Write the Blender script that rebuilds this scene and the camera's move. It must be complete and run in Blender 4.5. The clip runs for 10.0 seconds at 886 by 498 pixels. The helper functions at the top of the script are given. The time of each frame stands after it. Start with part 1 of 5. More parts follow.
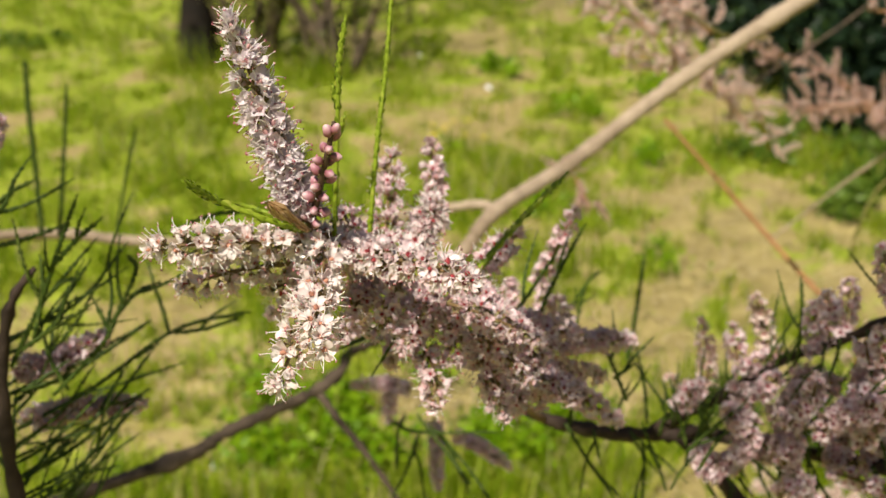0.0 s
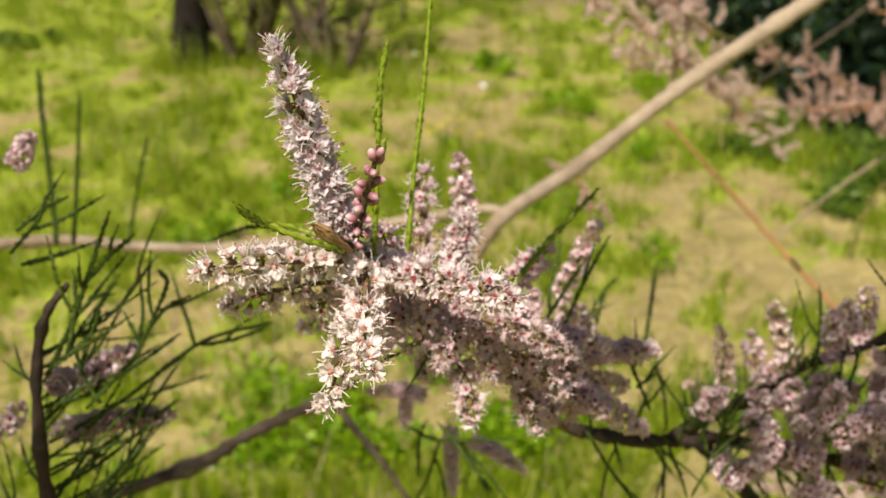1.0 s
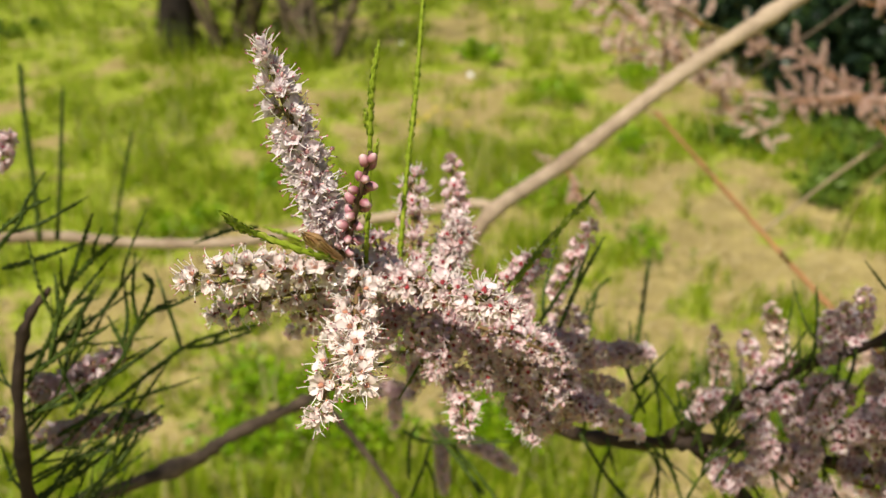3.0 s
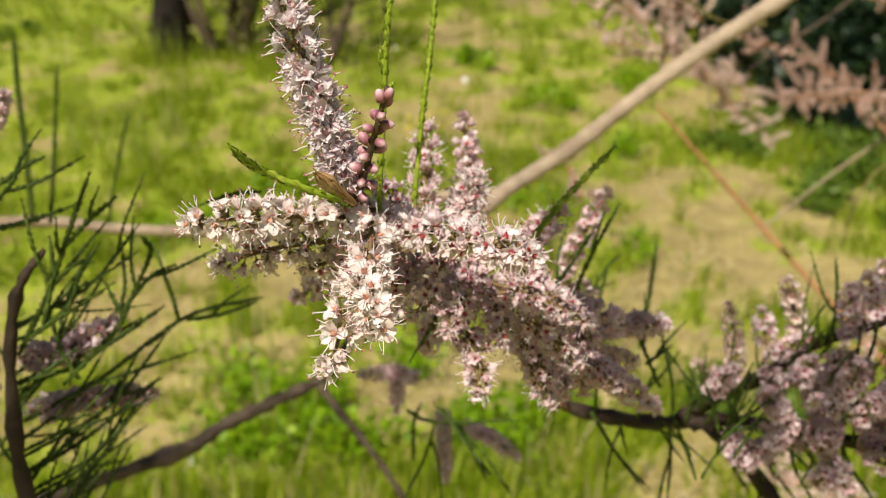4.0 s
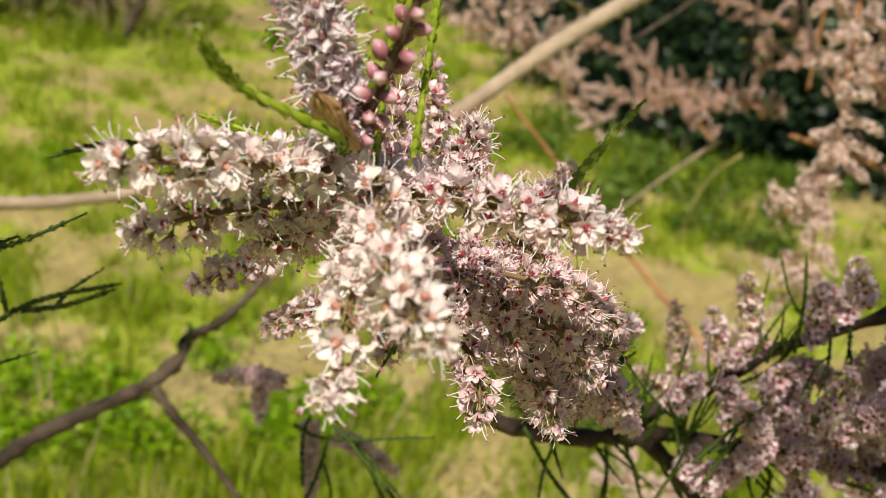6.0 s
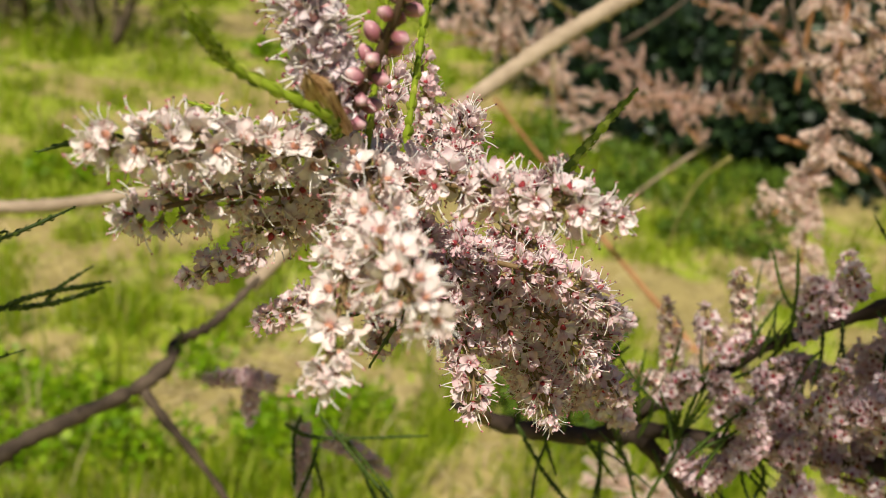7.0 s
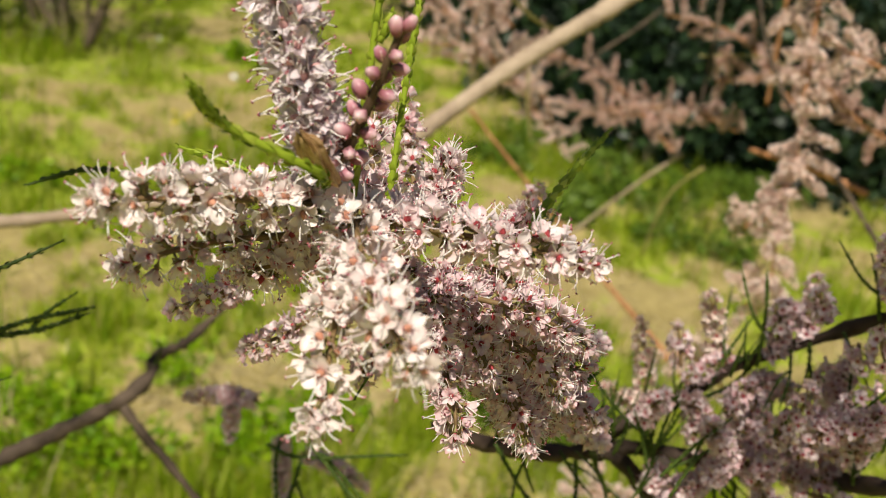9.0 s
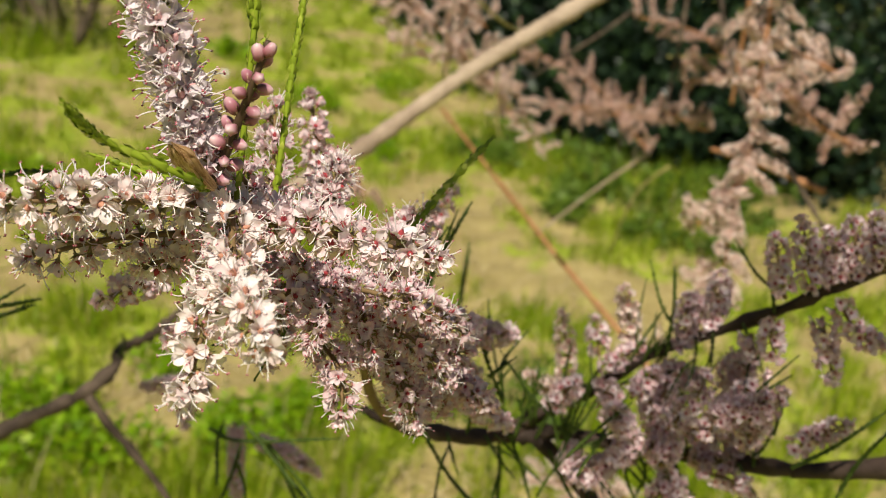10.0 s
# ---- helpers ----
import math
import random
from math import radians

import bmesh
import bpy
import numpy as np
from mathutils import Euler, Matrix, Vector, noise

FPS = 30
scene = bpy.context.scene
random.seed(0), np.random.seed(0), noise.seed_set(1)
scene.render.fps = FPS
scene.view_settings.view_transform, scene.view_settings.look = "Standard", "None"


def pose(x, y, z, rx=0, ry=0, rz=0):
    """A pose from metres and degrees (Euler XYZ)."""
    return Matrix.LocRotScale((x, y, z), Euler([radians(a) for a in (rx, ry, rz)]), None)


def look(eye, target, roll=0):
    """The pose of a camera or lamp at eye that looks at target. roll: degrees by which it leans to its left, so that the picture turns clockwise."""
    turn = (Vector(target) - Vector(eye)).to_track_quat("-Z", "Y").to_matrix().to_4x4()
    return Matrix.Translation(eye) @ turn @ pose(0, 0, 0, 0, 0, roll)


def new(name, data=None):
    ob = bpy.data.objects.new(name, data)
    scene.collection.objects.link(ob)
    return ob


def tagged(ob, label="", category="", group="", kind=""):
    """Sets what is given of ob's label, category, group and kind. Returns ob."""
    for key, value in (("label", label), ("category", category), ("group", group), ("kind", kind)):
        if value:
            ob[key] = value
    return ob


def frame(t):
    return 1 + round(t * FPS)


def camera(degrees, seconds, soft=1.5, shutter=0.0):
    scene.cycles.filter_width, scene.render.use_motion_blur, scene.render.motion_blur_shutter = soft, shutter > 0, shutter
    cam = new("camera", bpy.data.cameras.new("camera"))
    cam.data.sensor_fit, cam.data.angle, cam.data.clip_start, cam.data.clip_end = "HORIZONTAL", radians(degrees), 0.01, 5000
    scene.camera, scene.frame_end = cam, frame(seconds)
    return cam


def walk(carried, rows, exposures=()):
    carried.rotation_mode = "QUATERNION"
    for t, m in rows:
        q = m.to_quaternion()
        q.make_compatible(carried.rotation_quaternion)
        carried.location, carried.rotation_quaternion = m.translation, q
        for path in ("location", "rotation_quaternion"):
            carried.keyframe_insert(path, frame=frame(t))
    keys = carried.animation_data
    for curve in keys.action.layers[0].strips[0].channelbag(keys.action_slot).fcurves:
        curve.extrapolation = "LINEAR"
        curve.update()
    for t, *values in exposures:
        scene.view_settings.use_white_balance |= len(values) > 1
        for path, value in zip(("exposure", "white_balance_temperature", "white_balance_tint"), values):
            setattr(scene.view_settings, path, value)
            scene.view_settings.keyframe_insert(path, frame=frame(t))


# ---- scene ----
cam = camera(49.0, 10.0, 0.9)
cam.data.dof.use_dof = True
cam.data.dof.focus_distance = 0.104
cam.data.dof.aperture_fstop = 42.0
EYE, TILT = 1.2, -24.0
# seconds, then centimetres and degrees in the leaning frame of the sprig: x, y, z, yaw, pitch, roll
ROWS = [
    (0.0, 0.175, 0.279, 0.270, 0.52, 0.16, -0.13),
    (0.5, 0.147, 0.245, 0.406, 0.36, 0.11, 0.18),
    (1.0, -0.453, 0.016, 0.575, 0.18, -0.00, 0.21),
    (1.5, -0.184, 0.375, 0.844, -0.13, 0.01, 0.48),
    (2.0, -0.135, 0.377, 0.829, -0.25, -0.08, 0.48),
    (3.3, -0.677, 0.427, 0.794, -0.61, -0.68, 0.30),
    (3.5, -0.737, 0.195, 0.344, -0.60, -0.29, 0.38),
    (4.0, -0.855, 1.072, 0.038, -0.99, -0.23, 0.02),
    (4.5, -1.264, 1.760, -0.079, -1.71, -0.27, -0.90),
    (5.0, -2.092, 3.033, 0.358, -4.96, -0.18, -1.57),
    (5.5, -2.579, 4.703, -0.196, -11.77, -0.27, -1.60),
    (6.8, -2.969, 5.287, -0.263, -13.31, -0.65, -1.78),
    (7.0, -2.839, 5.203, -0.390, -13.48, -0.07, -1.53),
    (7.5, -2.981, 5.170, -0.135, -14.03, -0.04, -1.60),
    (8.0, -2.934, 4.915, -0.155, -14.18, 0.20, -1.47),
    (8.5, -2.969, 5.105, -0.222, -14.65, 0.20, -1.68),
    (9.0, -3.021, 4.842, -0.025, -14.95, 0.19, -1.39),
    (9.5, -3.062, 3.917, -0.041, -15.07, 0.30, -1.58),
    (10.0, -2.093, 3.313, 0.006, -15.35, -0.02, -1.49),
]
LEANING = pose(0, 0, EYE, TILT)
walk(cam, [(t, LEANING @ pose(x / 100, y / 100, z / 100, 90 + pitch, roll, yaw)) for t, x, y, z, yaw, pitch, roll in ROWS],
     [(0.0, 0.05), (4.5, 0.05), (7.0, -0.03), (10.0, -0.03)])

# ---- sun and sky ----
TO_SUN = Vector((-0.26, -0.48, 0.86)).normalized()
world = bpy.data.worlds.new("sky")
scene.world = world
world.use_nodes = True
sky = world.node_tree.nodes.new("ShaderNodeTexSky")
sky.sky_type = "NISHITA"
sky.sun_disc = False
sky.sun_elevation = math.asin(TO_SUN.z)
sky.sun_rotation = math.atan2(TO_SUN.x, TO_SUN.y)
world.node_tree.links.new(sky.outputs[0], world.node_tree.nodes["Background"].inputs[0])
world.node_tree.nodes["Background"].inputs[1].default_value = 0.041
sun = new("sun", bpy.data.lights.new("sun", "SUN"))
sun.data.energy = 5.4
sun.data.angle = radians(0.53)
sun.data.color = (1.0, 0.925, 0.79)
sun.matrix_world = look(TO_SUN * 20, (0, 0, 0))

# ---- materials ----
def material(name, rough=0.6):
    mat = bpy.data.materials.new(name)
    mat.use_nodes = True
    tree = mat.node_tree
    shader = tree.nodes["Principled BSDF"]
    shader.inputs["Roughness"].default_value = rough
    shader.inputs["Specular IOR Level"].default_value = 0.25
    return mat, tree, shader


def ramp(tree, source, stops):
    node = tree.nodes.new("ShaderNodeValToRGB")
    while len(node.color_ramp.elements) < len(stops):
        node.color_ramp.elements.new(0.5)
    for element, (place, colour) in zip(node.color_ramp.elements, stops):
        element.position, element.color = place, (*colour, 1)
    tree.links.new(source, node.inputs[0])
    return node.outputs[0]


def noise_of(tree, scale, detail=3.0, stretch=None, coords="Object"):
    where = tree.nodes.new("ShaderNodeTexCoord").outputs[coords]
    if stretch:
        mapping = tree.nodes.new("ShaderNodeMapping")
        mapping.inputs["Scale"].default_value = stretch
        tree.links.new(where, mapping.inputs[0])
        where = mapping.outputs[0]
    node = tree.nodes.new("ShaderNodeTexNoise")
    node.inputs["Scale"].default_value, node.inputs["Detail"].default_value = scale, detail
    tree.links.new(where, node.inputs["Vector"])
    return node.outputs[0]


def mixed(tree, factor, a, b, blend="MIX"):
    node = tree.nodes.new("ShaderNodeMix")
    node.data_type, node.blend_type = "RGBA", blend
    for socket, value in ((node.inputs[0], factor), (node.inputs[6], a), (node.inputs[7], b)):
        if isinstance(value, (int, float)):
            socket.default_value = value
        elif isinstance(value, tuple):
            socket.default_value = (*value, 1)
        else:
            tree.links.new(value, socket)
    return node.outputs[2]


def island(tree):
    return tree.nodes.new("ShaderNodeNewGeometry").outputs["Random Per Island"]


def along(tree):
    """How far along a petal, leaf or blade, from its foot (0) to its tip (1), and across it."""
    node = tree.nodes.new("ShaderNodeSeparateXYZ")
    tree.links.new(tree.nodes.new("ShaderNodeTexCoord").outputs["UV"], node.inputs[0])
    return node.outputs


def bumped(tree, shader, height, strength, distance):
    node = tree.nodes.new("ShaderNodeBump")
    node.inputs["Strength"].default_value, node.inputs["Distance"].default_value = strength, distance
    tree.links.new(height, node.inputs["Height"])
    tree.links.new(node.outputs[0], shader.inputs["Normal"])


def thin(mat, tree, shader, colour, share):
    """Lets light through a thin leaf or petal."""
    through_leaf = tree.nodes.new("ShaderNodeBsdfTranslucent")
    blend = tree.nodes.new("ShaderNodeMixShader")
    blend.inputs[0].default_value = share
    tree.links.new(colour, shader.inputs["Base Color"])
    tree.links.new(colour, through_leaf.inputs[0])
    tree.links.new(shader.outputs[0], blend.inputs[1])
    tree.links.new(through_leaf.outputs[0], blend.inputs[2])
    tree.links.new(blend.outputs[0], tree.nodes["Material Output"].inputs[0])
    return mat


def petal_material(name, foot, middle, tip, deep, share=0.36):
    mat, tree, shader = material(name, 0.28)
    shader.inputs["Specular IOR Level"].default_value = 0.5
    uv = along(tree)
    shade = ramp(tree, uv[1], [(0.0, foot), (0.35, middle), (0.75, middle), (1.0, tip)])
    per = ramp(tree, island(tree), [(0.0, (1, 1, 1)), (0.55, (0.97, 0.94, 0.95)), (0.85, deep), (1.0, deep)])
    colour = mixed(tree, 1.0, shade, per, "MULTIPLY")
    streak = ramp(tree, noise_of(tree, 3.0, 2.0, (14, 1.5, 1), "UV"), [(0.35, (1, 1, 1)), (0.7, (0.94, 0.88, 0.90))])
    return thin(mat, tree, shader, mixed(tree, 0.8, colour, streak, "MULTIPLY"), share)


PETAL = petal_material("petal_white", (0.82, 0.60, 0.54), (0.95, 0.91, 0.86), (0.93, 0.83, 0.79), (0.97, 0.86, 0.86), 0.25)
PETAL_LILAC = petal_material("petal_lilac", (0.60, 0.31, 0.33), (0.885, 0.765, 0.77), (0.80, 0.605, 0.635), (0.95, 0.77, 0.80), 0.3)
PETAL_BLUSH = petal_material("petal_blush", (0.74, 0.50, 0.48), (0.925, 0.86, 0.835), (0.88, 0.75, 0.745), (0.96, 0.83, 0.85), 0.27)
PETAL_PALE = petal_material("petal_pale_lilac", (0.74, 0.58, 0.57), (0.87, 0.825, 0.825), (0.79, 0.715, 0.74), (0.95, 0.88, 0.91), 0.3)
PETAL_ROSE = petal_material("petal_rose", (0.60, 0.41, 0.34), (0.80, 0.63, 0.55), (0.72, 0.53, 0.46), (0.95, 0.78, 0.74))
PETAL_CREAM = petal_material("petal_cream", (0.80, 0.60, 0.50), (0.90, 0.78, 0.69), (0.85, 0.68, 0.61), (0.97, 0.84, 0.81))


def plain(name, stops, rough=0.5, share=0.0, scale=0.0):
    mat, tree, shader = material(name, rough)
    colour = ramp(tree, island(tree), stops)
    if scale:
        colour = mixed(tree, 0.6, colour, ramp(tree, noise_of(tree, scale), [(0.3, (0.55, 0.55, 0.55)), (0.7, (1.25, 1.25, 1.2))]), "MULTIPLY")
    if share:
        return thin(mat, tree, shader, colour, share)
    tree.links.new(colour, shader.inputs["Base Color"])
    return mat


DISC = plain("flower_disc", [(0.0, (0.56, 0.36, 0.22)), (0.6, (0.54, 0.27, 0.18)), (1.0, (0.44, 0.12, 0.10))], 0.3)
DISC_RED = plain("flower_disc_crimson", [(0.0, (0.46, 0.18, 0.14)), (0.4, (0.40, 0.09, 0.085)), (0.75, (0.32, 0.03, 0.045)), (1.0, (0.24, 0.012, 0.03))], 0.35)
DISC_PINK = plain("flower_disc_pink", [(0.0, (0.60, 0.42, 0.36)), (1.0, (0.56, 0.27, 0.28))], 0.35)
FILAMENT = plain("filament", [(0.0, (0.92, 0.88, 0.84)), (0.6, (0.90, 0.82, 0.79)), (1.0, (0.80, 0.62, 0.62))], 0.35, 0.2)
ANTHER = plain("anther", [(0.0, (0.72, 0.52, 0.46)), (0.3, (0.62, 0.22, 0.26)), (0.65, (0.36, 0.07, 0.11)), (1.0, (0.05, 0.02, 0.02))], 0.45)
SEPAL = plain("sepal", [(0.0, (0.24, 0.26, 0.07)), (1.0, (0.34, 0.16, 0.13))], 0.5)
STALK = plain("spike_stalk", [(0.0, (0.17, 0.17, 0.05)), (1.0, (0.24, 0.11, 0.07))], 0.55, 0.0, 900)
SHOOT = plain("shoot_stalk", [(0.0, (0.075, 0.07, 0.025)), (1.0, (0.10, 0.045, 0.035))], 0.55, 0.0, 900)
BUD, tree, shader = material("bud_pink", 0.35)
tree.links.new(mixed(tree, 1.0, ramp(tree, along(tree)[1], [(0.0, (0.13, 0.09, 0.04)), (0.28, (0.30, 0.11, 0.12)), (0.65, (0.52, 0.25, 0.29)), (1.0, (0.76, 0.55, 0.55))]),
                     ramp(tree, tree.nodes.new("ShaderNodeObjectInfo").outputs["Random"], [(0.0, (0.75, 0.65, 0.7)), (1.0, (1.0, 1.0, 1.0))]), "MULTIPLY"), shader.inputs["Base Color"])
TWIG = plain("scale_leaf", [(0.0, (0.15, 0.22, 0.014)), (0.6, (0.30, 0.39, 0.03)), (1.0, (0.52, 0.56, 0.09))], 0.4, 0.15)


# scale leaf again, its green darkened for twigs that lie in shade
TWIG_SHADED = plain("shaded_scale_leaf", [(0.0, (0.035, 0.06, 0.010)), (0.7, (0.07, 0.11, 0.016)), (1.0, (0.15, 0.19, 0.035))], 0.5, 0.12)


def bark(name, dark, light, scale):
    mat, tree, shader = material(name, 0.8)
    grain = noise_of(tree, scale, 6.0)
    blotch = noise_of(tree, scale * 0.15, 3.0)
    colour = mixed(tree, 0.7, ramp(tree, grain, [(0.3, dark), (0.7, light)]), ramp(tree, blotch, [(0.35, dark), (0.65, light)]))
    tree.links.new(colour, shader.inputs["Base Color"])
    bumped(tree, shader, grain, 0.6, 0.0006)
    return mat


BARK_DARK = bark("bark_dark", (0.018, 0.012, 0.009), (0.085, 0.056, 0.040), 600)
BARK_YOUNG = bark("bark_young", (0.12, 0.075, 0.045), (0.26, 0.17, 0.10), 900)
BARK_PALE = bark("bark_pale", (0.25, 0.18, 0.12), (0.50, 0.39, 0.28), 350)
BARK_MID = bark("bark_mid", (0.022, 0.015, 0.010), (0.145, 0.105, 0.072), 300)
BARK_RED = bark("bark_red", (0.29, 0.125, 0.05), (0.50, 0.25, 0.12), 500)
BARK_OLIVE = bark("bark_olive", (0.15, 0.13, 0.04), (0.34, 0.29, 0.10), 500)
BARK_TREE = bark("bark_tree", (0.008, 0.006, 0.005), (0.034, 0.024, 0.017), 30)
BARK_SCRUB = bark("bark_scrub", (0.06, 0.045, 0.03), (0.22, 0.16, 0.10), 40)
HUSK, tree, shader = material("dry_husk", 0.5)
fibre = noise_of(tree, 4.0, 4.0, (7, 0.7, 1), "UV")
tree.links.new(ramp(tree, fibre, [(0.32, (0.10, 0.04, 0.014)), (0.46, (0.44, 0.25, 0.10)), (0.70, (0.74, 0.53, 0.29))]), shader.inputs["Base Color"])
bumped(tree, shader, fibre, 1.0, 0.0002)


# ---- mesh building ----
class Soup:
    """Vertices, faces, material slots and UVs of one mesh, gathered piece by piece."""

    def __init__(self):
        self.verts, self.faces, self.slots, self.uvs, self.count = [], [], [], [], 0

    def add(self, verts, faces, slot=0, uv=None):
        verts = np.asarray(verts, float)
        self.verts.append(verts)
        self.faces += [tuple(int(i) + self.count for i in f) for f in faces]
        self.slots += [slot] * len(faces)
        self.uvs.append(np.zeros((len(verts), 2)) if uv is None else np.asarray(uv, float))
        self.count += len(verts)

    def place(self, other, m):
        verts = np.concatenate(other.verts) @ np.array(m.to_3x3()).T + np.array(m.translation)
        self.verts.append(verts)
        self.uvs.append(np.concatenate(other.uvs))
        self.faces += [tuple(i + self.count for i in f) for f in other.faces]
        self.slots += other.slots
        self.count += len(verts)

    def mesh(self, name, materials):
        data = bpy.data.meshes.new(name)
        data.from_pydata(np.concatenate(self.verts).tolist(), [], self.faces)
        for mat in materials:
            data.materials.append(mat)
        data.polygons.foreach_set("material_index", self.slots)
        layer = data.uv_layers.new(name="UVMap")
        order = np.empty(len(data.loops), dtype=np.int32)
        data.loops.foreach_get("vertex_index", order)
        layer.data.foreach_set("uv", np.concatenate(self.uvs)[order].ravel())
        data.polygons.foreach_set("use_smooth", [True] * len(data.polygons))
        data.update()
        return data


def part(name, soup, materials, parent, label="", kind=""):
    """Links a soup, or a mesh that is ready, as one object under a thing or a part."""
    ob = new(name, soup.mesh(name, materials) if isinstance(soup, Soup) else soup)
    ob.parent = parent
    if parent is not None and parent.type == "EMPTY":
        ob.matrix_parent_inverse = Matrix.Translation(-parent.location)
    return tagged(ob, label=label, kind=kind)


def thing(name, place, label, category, group="", kind=""):
    ob = new(name)
    ob.location = place
    ob.empty_display_size = 0.05
    return tagged(ob, label, category, group, kind)


def spline(points, steps):
    """A smooth line through the points."""
    p = np.asarray(points, float)
    if len(p) == 2:
        return p[0] + np.linspace(0, 1, steps)[:, None] * (p[1] - p[0])
    p = np.vstack([2 * p[0] - p[1], p, 2 * p[-1] - p[-2]])
    out = []
    for s in np.linspace(0, len(p) - 3 - 1e-6, steps):
        i, t = int(s), s - int(s)
        a, b, c, d = p[i:i + 4]
        out.append(0.5 * (2 * b + (c - a) * t + (2 * a - 5 * b + 4 * c - d) * t * t + (3 * b - a - 3 * c + d) * t ** 3))
    return np.array(out)


def across_of(line):
    """The tangent and two directions across, carried along the line without twist."""
    tangent = np.gradient(line, axis=0)
    tangent /= np.linalg.norm(tangent, axis=1)[:, None] + 1e-12
    side = np.cross(tangent[0], (0.3, 0.2, 0.93))
    sides = []
    for t in tangent:
        side = side - t * (side @ t)
        side /= np.linalg.norm(side) + 1e-12
        sides.append(side)
    sides = np.array(sides)
    return tangent, sides, np.cross(tangent, sides)


def tube(soup, line, radii, around, slot=0, rough=0.0, seed=0):
    tangent, a, b = across_of(line)
    ring = np.linspace(0, 2 * np.pi, around, endpoint=False)
    radii = np.broadcast_to(radii, len(line))
    rng = np.random.default_rng(seed)
    knob = 1 + rough * rng.normal(size=(len(line), around)) * 0.6 + rough * rng.normal(size=(len(line), 1))
    verts = line[:, None] + (np.cos(ring)[None, :, None] * a[:, None] + np.sin(ring)[None, :, None] * b[:, None]) * (radii[:, None] * knob)[:, :, None]
    n = len(line)
    faces = [(i * around + j, i * around + (j + 1) % around, (i + 1) * around + (j + 1) % around, (i + 1) * around + j) for i in range(n - 1) for j in range(around)]
    faces += [tuple(range(around))[::-1], tuple((n - 1) * around + j for j in range(around))]
    soup.add(verts.reshape(-1, 3), faces, slot, np.tile(np.stack([ring / 6.283, 0 * ring], 1), (n, 1)))


def facing(place, normal, spin, size):
    """A pose whose z looks along normal."""
    turn = Vector(normal).to_track_quat("Z", "Y").to_matrix().to_4x4()
    return Matrix.Translation(place) @ turn @ Matrix.Rotation(spin, 4, "Z") @ Matrix.Diagonal((size, size, size, 1))


def P(points):
    """Metres in the world for centimetres in the leaning frame of the sprig."""
    return np.array([LEANING @ (Vector(p) / 100) for p in points])


# ---- a tamarisk flower, in millimetres, looking along z ----
FLOWER_MATERIALS = [PETAL, DISC, FILAMENT, ANTHER, SEPAL]


def petal(soup, rng, turn, size, wide, lift, curl, rows, cross):
    """One spoon-shaped petal, from its narrow claw to its round tip, arching outwards."""
    out, up, last = 0.26, 0.0, 0.0
    skew, cup, twist = rng.normal() * 0.10, rng.uniform(0.16, 0.46), rng.normal() * 0.25
    verts, uv = [], []
    for u in rows:
        slope = lift + curl * (0.55 - u)
        out, up, last = out + size * (u - last) * math.cos(slope), up + size * (u - last) * math.sin(slope), u
        half = wide * (0.26 + 0.74 * math.sin(min(1.0, u / 0.62) * math.pi / 2) ** 1.4)
        if u > 0.62:
            half = wide * math.sqrt(max(0.06, 1 - ((u - 0.62) / 0.39) ** 2))
        for v in cross:
            hollow = cup * (v * v - 0.4) * (0.3 + u) + twist * v * u * 0.5 + 0.06 * rng.normal() * u
            x = out - hollow * math.sin(slope) - 0.05 * v * v
            y, z = v * half + skew * u * u, up + hollow * math.cos(slope)
            verts.append((x * math.cos(turn) - y * math.sin(turn), x * math.sin(turn) + y * math.cos(turn), z))
            uv.append((0.5 + v * 0.5, u))
    n = len(cross)
    soup.add(verts, [(n * i + j, n * i + j + 1, n * i + n + j + 1, n * i + n + j) for i in range(len(rows) - 1) for j in range(n - 1)], 0, uv)


def stamen(soup, rng, turn, hero):
    """A long curved filament with its small anther."""
    size, lean = (rng.uniform(2.0, 2.9), rng.uniform(0.55, 1.25)) if hero else (rng.uniform(1.3, 2.0), rng.uniform(0.6, 1.2))
    way = np.array([math.cos(turn) * math.cos(lean), math.sin(turn) * math.cos(lean), math.sin(lean)])
    foot = np.array([0.34 * math.cos(turn), 0.34 * math.sin(turn), 0.05])
    aside = np.cross(way, rng.normal(size=3))
    bow = aside / np.linalg.norm(aside) * rng.uniform(0.15, 0.55)
    s = np.linspace(0, 1, 7 if hero else 3)[:, None]
    line = foot + way * size * s + bow * np.sin(s * 2.6) * s ** 0.5 - np.array((0, 0, 0.25)) * s ** 3
    tube(soup, line, np.linspace(0.075, 0.045, len(s)), 5 if hero else 3, 2)
    r = (0.155 if hero else 0.12) * rng.uniform(0.75, 1.2)
    c = line[-1]
    if hero:
        for lobe in (-0.6, 0.6):
            k = c + np.array((math.sin(turn), -math.cos(turn), 0.2)) * r * lobe
            ring = [k + r * 0.62 * np.array((math.cos(a), math.sin(a), 0)) for a in np.linspace(0, 5.03, 5)]
            soup.add(ring + [k + (0, 0, r), k - (0, 0, r * 0.8)], [(i, (i + 1) % 5, 5) for i in range(5)] + [((i + 1) % 5, i, 6) for i in range(5)], 3)
    else:
        soup.add([c + (r, 0, 0), c + (0, r, 0), c + (-r, 0, 0), c + (0, -r, 0), c + (0, 0, 1.2 * r), c - (0, 0, r)],
                 [(0, 1, 4), (1, 2, 4), (2, 3, 4), (3, 0, 4), (1, 0, 5), (2, 1, 5), (3, 2, 5), (0, 3, 5)], 3)


